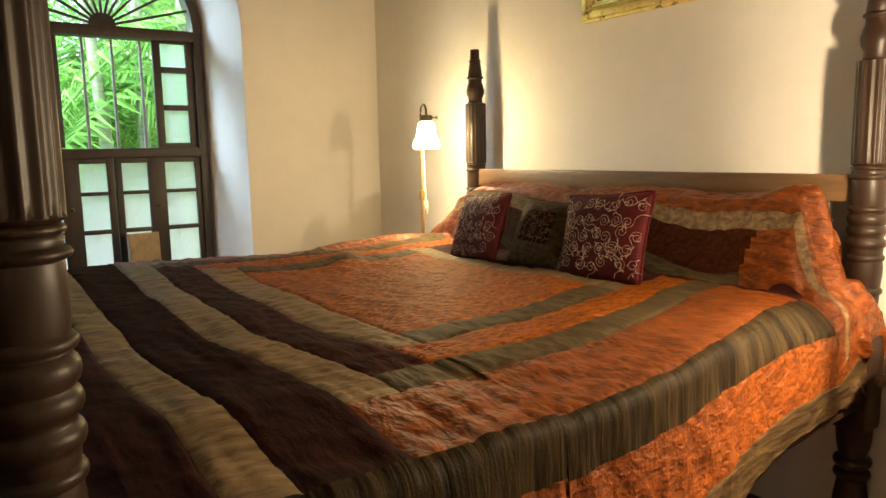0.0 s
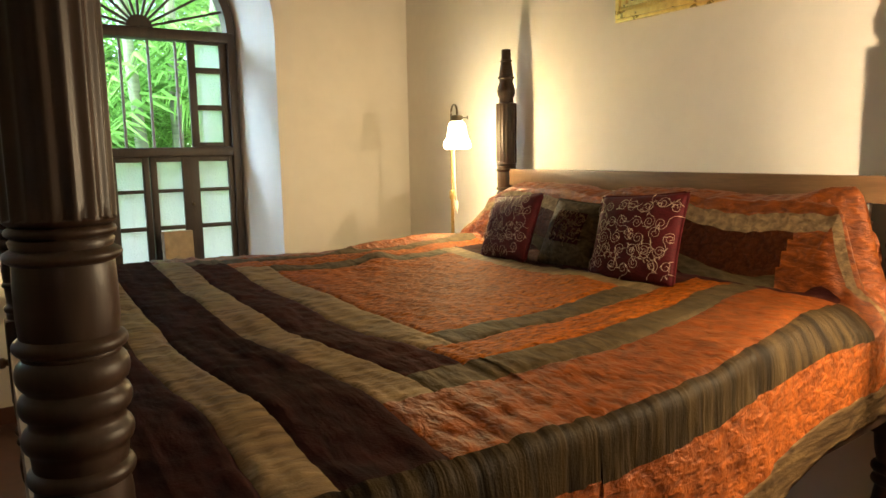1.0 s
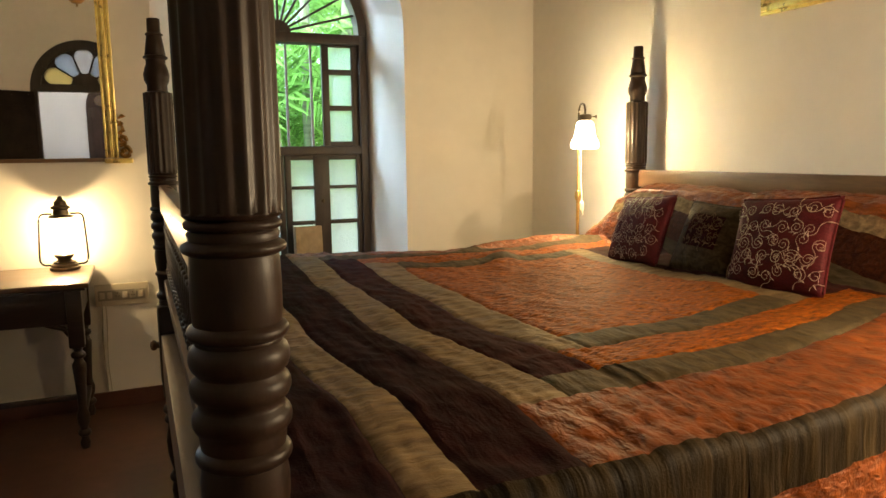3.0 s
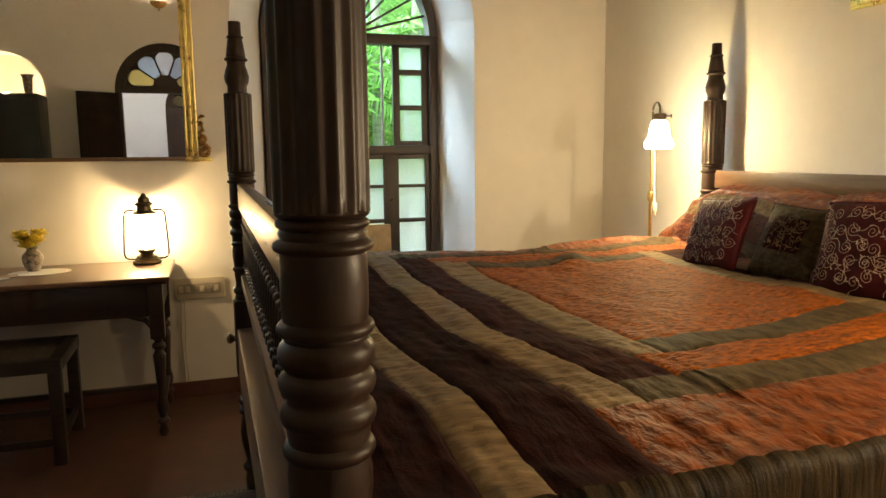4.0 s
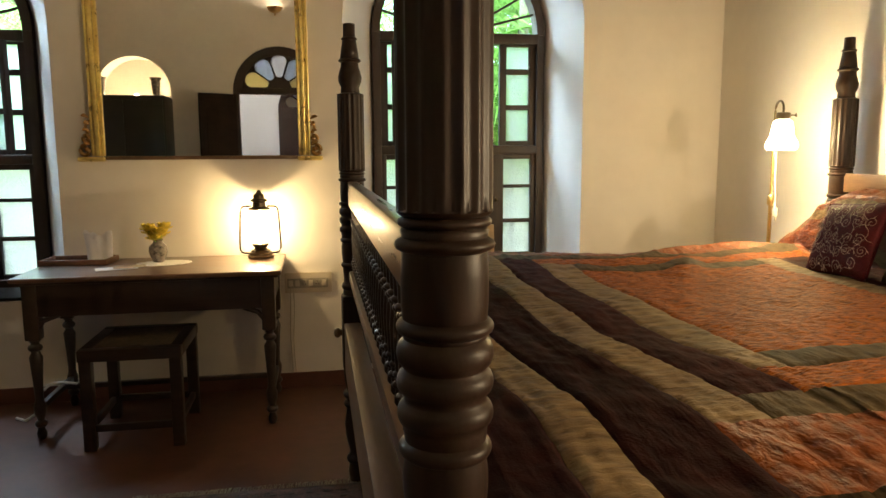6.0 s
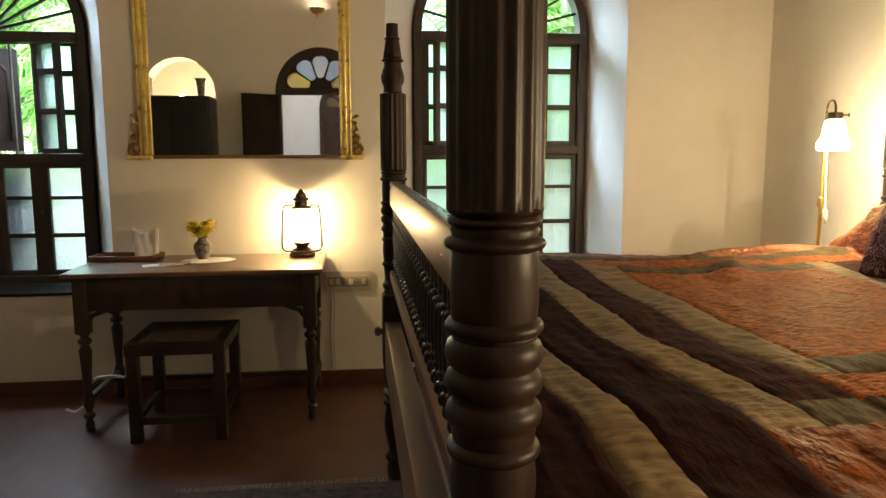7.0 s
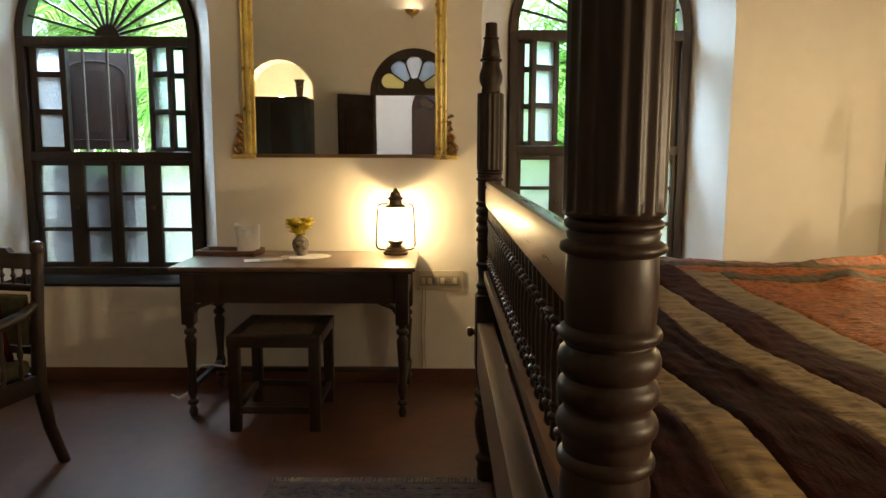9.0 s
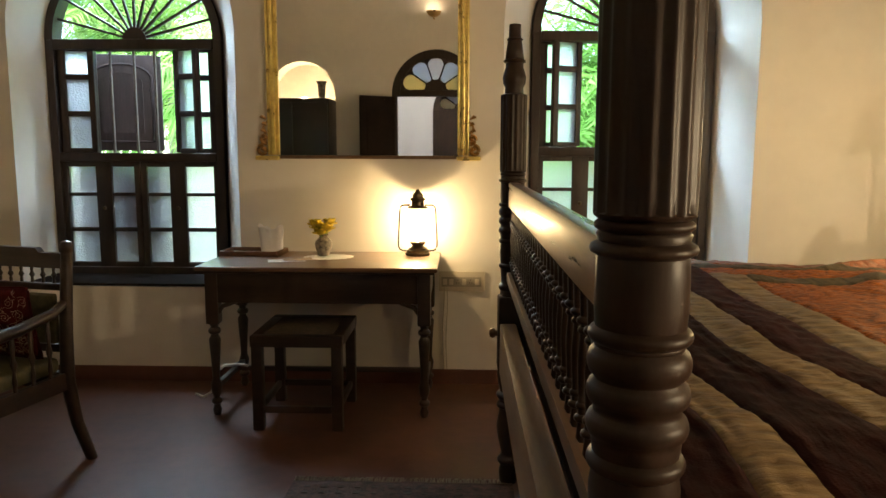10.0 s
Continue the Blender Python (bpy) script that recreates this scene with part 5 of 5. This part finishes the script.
# ---------------------------------------------------------------- card box on the window sill
cbx = link_mesh("card_box", box(bmesh.new(), -0.085, 0.085, -0.03, 0.03, 0, 0.265, 0.004), CARD)
cbx.matrix_basis = pose(-0.345, 7.02, 0.631, -4, 0, 4)
tagged(cbx, "brown printed card box standing on the window sill", "box")

# ---------------------------------------------------------------- things seen in the mirror
door = thing("door_1", (DOOR_X, BACK - 0.10, 0), "dark wooden arched double door standing open with stained glass fanlight", "door", kind="structure")
bm = bmesh.new()
for s in (-1, 1):
    box(bm, s * (DOOR_H - 0.075), s * DOOR_H, -0.05, 0.06, 0.005, 2.15, 0.005)
ring_prism(bm, arc(0, 2.15, DOOR_H, 0.6, 32), arc(0, 2.15, DOOR_H - 0.11, 0.49, 32), -0.05, 0.06)
part("door_frame", bm, FRAMEWOOD, door)
part("door_transom", box(bmesh.new(), -DOOR_H + 0.07, DOOR_H - 0.07, -0.045, 0.055, 2.13, 2.21, 0.005), FRAMEWOOD, door)
cols = (YELG, BLUEG, MILKG, BLUEG, YELG)


def petal(k, r0, rc, cap, rib, z0, flat=0.94):
    """Outline of one of five fan petals: narrow at the hub, wide and rounded at the outer end."""
    a, t = math.pi * (k + 0.5) / 5, math.tan(math.pi / 10)
    w0, w1 = r0 * t - rib, rc * t - rib
    pts = [(r0 - 0.3 * w0, -0.6 * w0), (r0, -w0)] + [(rc + cap * math.sin(q * math.pi / 10), -w1 * math.cos(q * math.pi / 10)) for q in range(11)] + [(r0, w0), (r0 - 0.3 * w0, 0.6 * w0)]
    return [(r * math.cos(a) - w * math.sin(a), z0 + flat * (r * math.sin(a) + w * math.cos(a))) for r, w in pts]


for k in range(5):
    part("petal_pane", prism(bmesh.new(), petal(k, 0.165, 0.36, 0.10, 0.010, 2.215), 0.02, 0.026), cols[k], door, smooth=None)
bm = bmesh.new()
for y in (-0.012, 0.018):
    es = []
    loops = [[(x, max(z, 2.205)) for x, z in arc(0, 2.20, DOOR_H - 0.10, 0.47, 32)]]
    for k in range(5):
        loops.append(petal(k, 0.17, 0.36, 0.095, 0.015, 2.215))
    for lp in loops:
        vs0 = [bm.verts.new((x, y, z)) for x, z in lp]
        es += [bm.edges.new((vs0[k], vs0[(k + 1) % len(vs0)])) for k in range(len(vs0))]
    bmesh.ops.triangle_fill(bm, use_beauty=True, edges=es)
part("fan_board", bm, FRAMEWOOD, door, smooth=None)
for s, turn in ((-1, 150), (1, 12)):
    bm = box(bmesh.new(), 0, 0.50, -0.02, 0.02, 0.01, 2.12, 0.004)
    lf = part("door_leaf", bm, SILLWOOD, door)
    lf.matrix_basis = pose(s * 0.56, 0.12, 0, 0, 0, turn)
    for z0, z1 in ((0.15, 0.95), (1.08, 1.95)):
        part("door_panel", box(bmesh.new(), 0.09, 0.41, -0.028, 0.028, z0, z1, 0.008), SILLWOOD, lf)
dr = thing("door_2", (-1.45, -1.74, 0), "dark arched door with fanlight at the far side of the passage", "door", kind="structure")
part("door_board", box(bmesh.new(), -0.5, 0.5, 0, 0.03, 0.005, 2.1, 0.004), DOORWOOD, dr)
for x in (-0.43, 0.05):
    for z0, z1 in ((0.15, 0.95), (1.08, 1.95)):
        part("door_panel", box(bmesh.new(), x, x + 0.38, 0.024, 0.044, z0, z1, 0.008), DOORWOOD, dr)
part("door_arch", prism(bmesh.new(), arc(0, 2.1, 0.5, 0.5, 24), 0, 0.03), DOORWOOD, dr)
for k in range(5):
    part("petal_pane", prism(bmesh.new(), petal(k, 0.14, 0.30, 0.09, 0.012, 2.12, 1.0), 0.031, 0.036), (YELG, BLUEG, MILKG, BLUEG, YELG)[k], dr, smooth=None)

ward = thing("wardrobe", (-3.62, BACK + 0.30, 0), "tall black-stained wardrobe standing against the wall", "wardrobe")
part("carcass", box(bmesh.new(), -0.47, 0.47, -0.27, 0.26, 0.0, 2.06, 0.008), LACQUER, ward)
for x in (-0.455, 0.005):
    d = part("wardrobe_door", box(bmesh.new(), x, x + 0.45, 0.262, 0.282, 0.08, 2.0, 0.005), LACQUER, ward)
    part("door_knob", lathe(bmesh.new(), [(0.008, 0), (0.014, 0.012), (0.004, 0.02)], 12), BRASS, d).matrix_basis = pose(0.05 if x > -0.1 else -0.05, 0.282, 1.05, -90, 0, 0)
for x in (-3.30, -3.95):
    vz = thing("clay_vase", (x, BACK + 0.25, 2.062), "slender brown clay vase on top of the wardrobe", "vase")
    part("vase_body", lathe(bmesh.new(), [(0.035, 0), (0.045, 0.06), (0.05, 0.14), (0.055, 0.20), (0.075, 0.235), (0.06, 0.24), (0.03, 0.2)], 20), CERAMIC, vz)
nl = thing("niche_lamp", (-3.62, BACK - 0.14, 2.0), "small glowing lamp in the arched niche", "lamp")
part("bulb", lathe(bmesh.new(), [(0.01, 0.0), (0.05, 0.03), (0.06, 0.07), (0.04, 0.11), (0.01, 0.125)], 16), NICHEGLOW, nl)
part("lamp_shelf", box(bmesh.new(), -0.44, 0.44, -0.25, 0.0, -0.04, -0.002), DESKWOOD, nl)
sc = thing("wall_sconce", (DOOR_X - 0.02, BACK + 0.002, 3.18), "brass bowl uplight sconce glowing above the door", "wall light")
part("bowl", lathe(bmesh.new(), [(0.01, -0.03), (0.05, -0.025), (0.08, 0.0), (0.10, 0.04), (0.096, 0.042), (0.075, 0.006), (0.01, -0.015)], 28, 0, 0.11), BRASS, sc)
part("bulb", lathe(bmesh.new(), [(0.01, 0.0), (0.05, 0.012), (0.07, 0.035), (0.06, 0.05), (0.01, 0.056)], 20, 0, 0.11), SCONGLOW, sc)
part("bracket", tube(bmesh.new(), [(0, 0.0, -0.02), (0, 0.06, -0.05), (0, 0.11, -0.03)], 0.010, 8), BRASS, sc)

# ---------------------------------------------------------------- the garden
bm = bmesh.new()
grid_mesh(bm, 20, 20, lambda i, j: (-120 + 12.6 * i, 7.31 + 13 * j, -0.35 + 0.15 * noise.noise(Vector((i, j, 0)))))
tagged(link_mesh("ground", bm, GROUND), "bare shaded garden soil outside the windows", "ground", kind="structure")


def frond(bm, base, heading, rise, length, rnd, leaf=0.42, n=34):
    d = Vector((math.cos(heading), math.sin(heading), 0))
    pts = []
    for k in range(n):
        t = k / (n - 1)
        pts.append(base + d * (length * (t * 0.9)) + Vector((0, 0, length * (rise * t - 0.95 * t * t))))
    tube(bm, pts[::3], 0.012, 4)
    side = Vector((-d.y, d.x, 0))
    for k in range(3, n):
        t = k / (n - 1)
        ax = (pts[k] - pts[k - 1]).normalized()
        L = leaf * (0.35 + 1.0 * math.sin(math.pi * min(1, t * 0.92 + 0.05))) * rnd.uniform(0.85, 1.1)
        for s in (-1, 1):
            tip = pts[k] + (side * s * 0.80 + ax * 0.55 + Vector((0, 0, -0.30 + rnd.uniform(-0.12, 0.12)))) * L
            mid = pts[k] + (side * s * 0.45 + ax * 0.30 + Vector((0, 0, 0.02))) * L
            w = ax * 0.016
            v = [bm.verts.new(q) for q in (pts[k], mid + w, tip, mid - w)]
            bm.faces.new(v)


def palm(x, y, stems, height, seed, label):
    rnd = random.Random(seed)
    o = thing("palm_tree", (x, y, -0.35), label, "palm", "garden palms")
    crown = bmesh.new()
    for k in range(stems):
        a = rnd.uniform(0, 6.28)
        bx, by, hh = 0.25 * math.cos(a) * (k > 0), 0.25 * math.sin(a) * (k > 0), height * rnd.uniform(0.7, 1.05)
        lx, ly = bx * 2.2, by * 2.2
        pts = [(bx + (lx - bx) * t, by + (ly - by) * t, hh * t) for t in [q / 14 for q in range(15)]]
        part("trunk", tube(bmesh.new(), pts, [0.055 - 0.02 * q / 14 + 0.006 * (q % 2) for q in range(15)], 9), STEM, o)
        for q in range(8):
            frond(crown, Vector(pts[-1]) - Vector((0, 0, 0.08 * q)), rnd.uniform(0, 6.28), rnd.uniform(0.55, 1.15), rnd.uniform(1.3, 1.9), rnd)
    part("crown", crown, PALM, o, "long bright green feathered fronds", smooth=None)
    return o


p1 = palm(0.25, 9.6, 5, 2.6, 1, "multi-stemmed areca palm with bright green fronds")
p2 = palm(-3.2, 9.4, 4, 2.2, 2, "bushy areca palm with bright green fronds")
p3 = palm(1.3, 11.0, 6, 3.6, 3, "tall areca palm with many ringed stems")
for m in (pose(2.2, 13.0, -0.35, 0, 0, 70), pose(-1.6, 11.8, -0.35, 0, 0, 140), pose(-4.8, 11.0, -0.35, 0, 0, 30), pose(-6.3, 12.5, -0.35, 0, 0, 200), pose(0.6, 14.5, -0.35, 0, 0, 250)):
    copy_thing(p1 if m.translation.x > 0 else p3, m)
tall = palm(0.12, 8.95, 3, 4.6, 11, "tall areca palm with pale ringed stems close to the window")
side = thing("palm_tree", (-0.95, 8.75, -0.35), "areca palm with long arching fronds beside the window", "palm", "garden palms")
fr = bmesh.new()
rq = random.Random(21)
for k, (hd, ri) in enumerate(((0.35, 1.9), (0.75, 1.75), (0.1, 1.6), (1.2, 1.9), (-0.3, 1.8), (2.6, 1.7))):
    frond(fr, Vector((0, 0, 1.05 + 0.05 * k)), hd, ri, 1.7, rq, 0.62, 46)
part("trunk", tube(bmesh.new(), [(0, 0, 0), (0.01, 0, 0.6), (0, 0.01, 1.3)], [0.05, 0.045, 0.04], 9), STEM, side)
part("crown", fr, PALM, side, "broad arching feathered fronds", smooth=None)
low = bmesh.new()
rnd = random.Random(7)
for k in range(70):
    frond(low, Vector((rnd.uniform(-8, 6), rnd.uniform(9.2, 15), -0.3)), rnd.uniform(0, 6.28), rnd.uniform(1.2, 2.0), rnd.uniform(1.2, 2.2), rnd, 0.36, 24)
tagged(link_mesh("fern_undergrowth", low, HEDGE), "dense low palm fronds filling the garden bed", "undergrowth", kind="stuff")
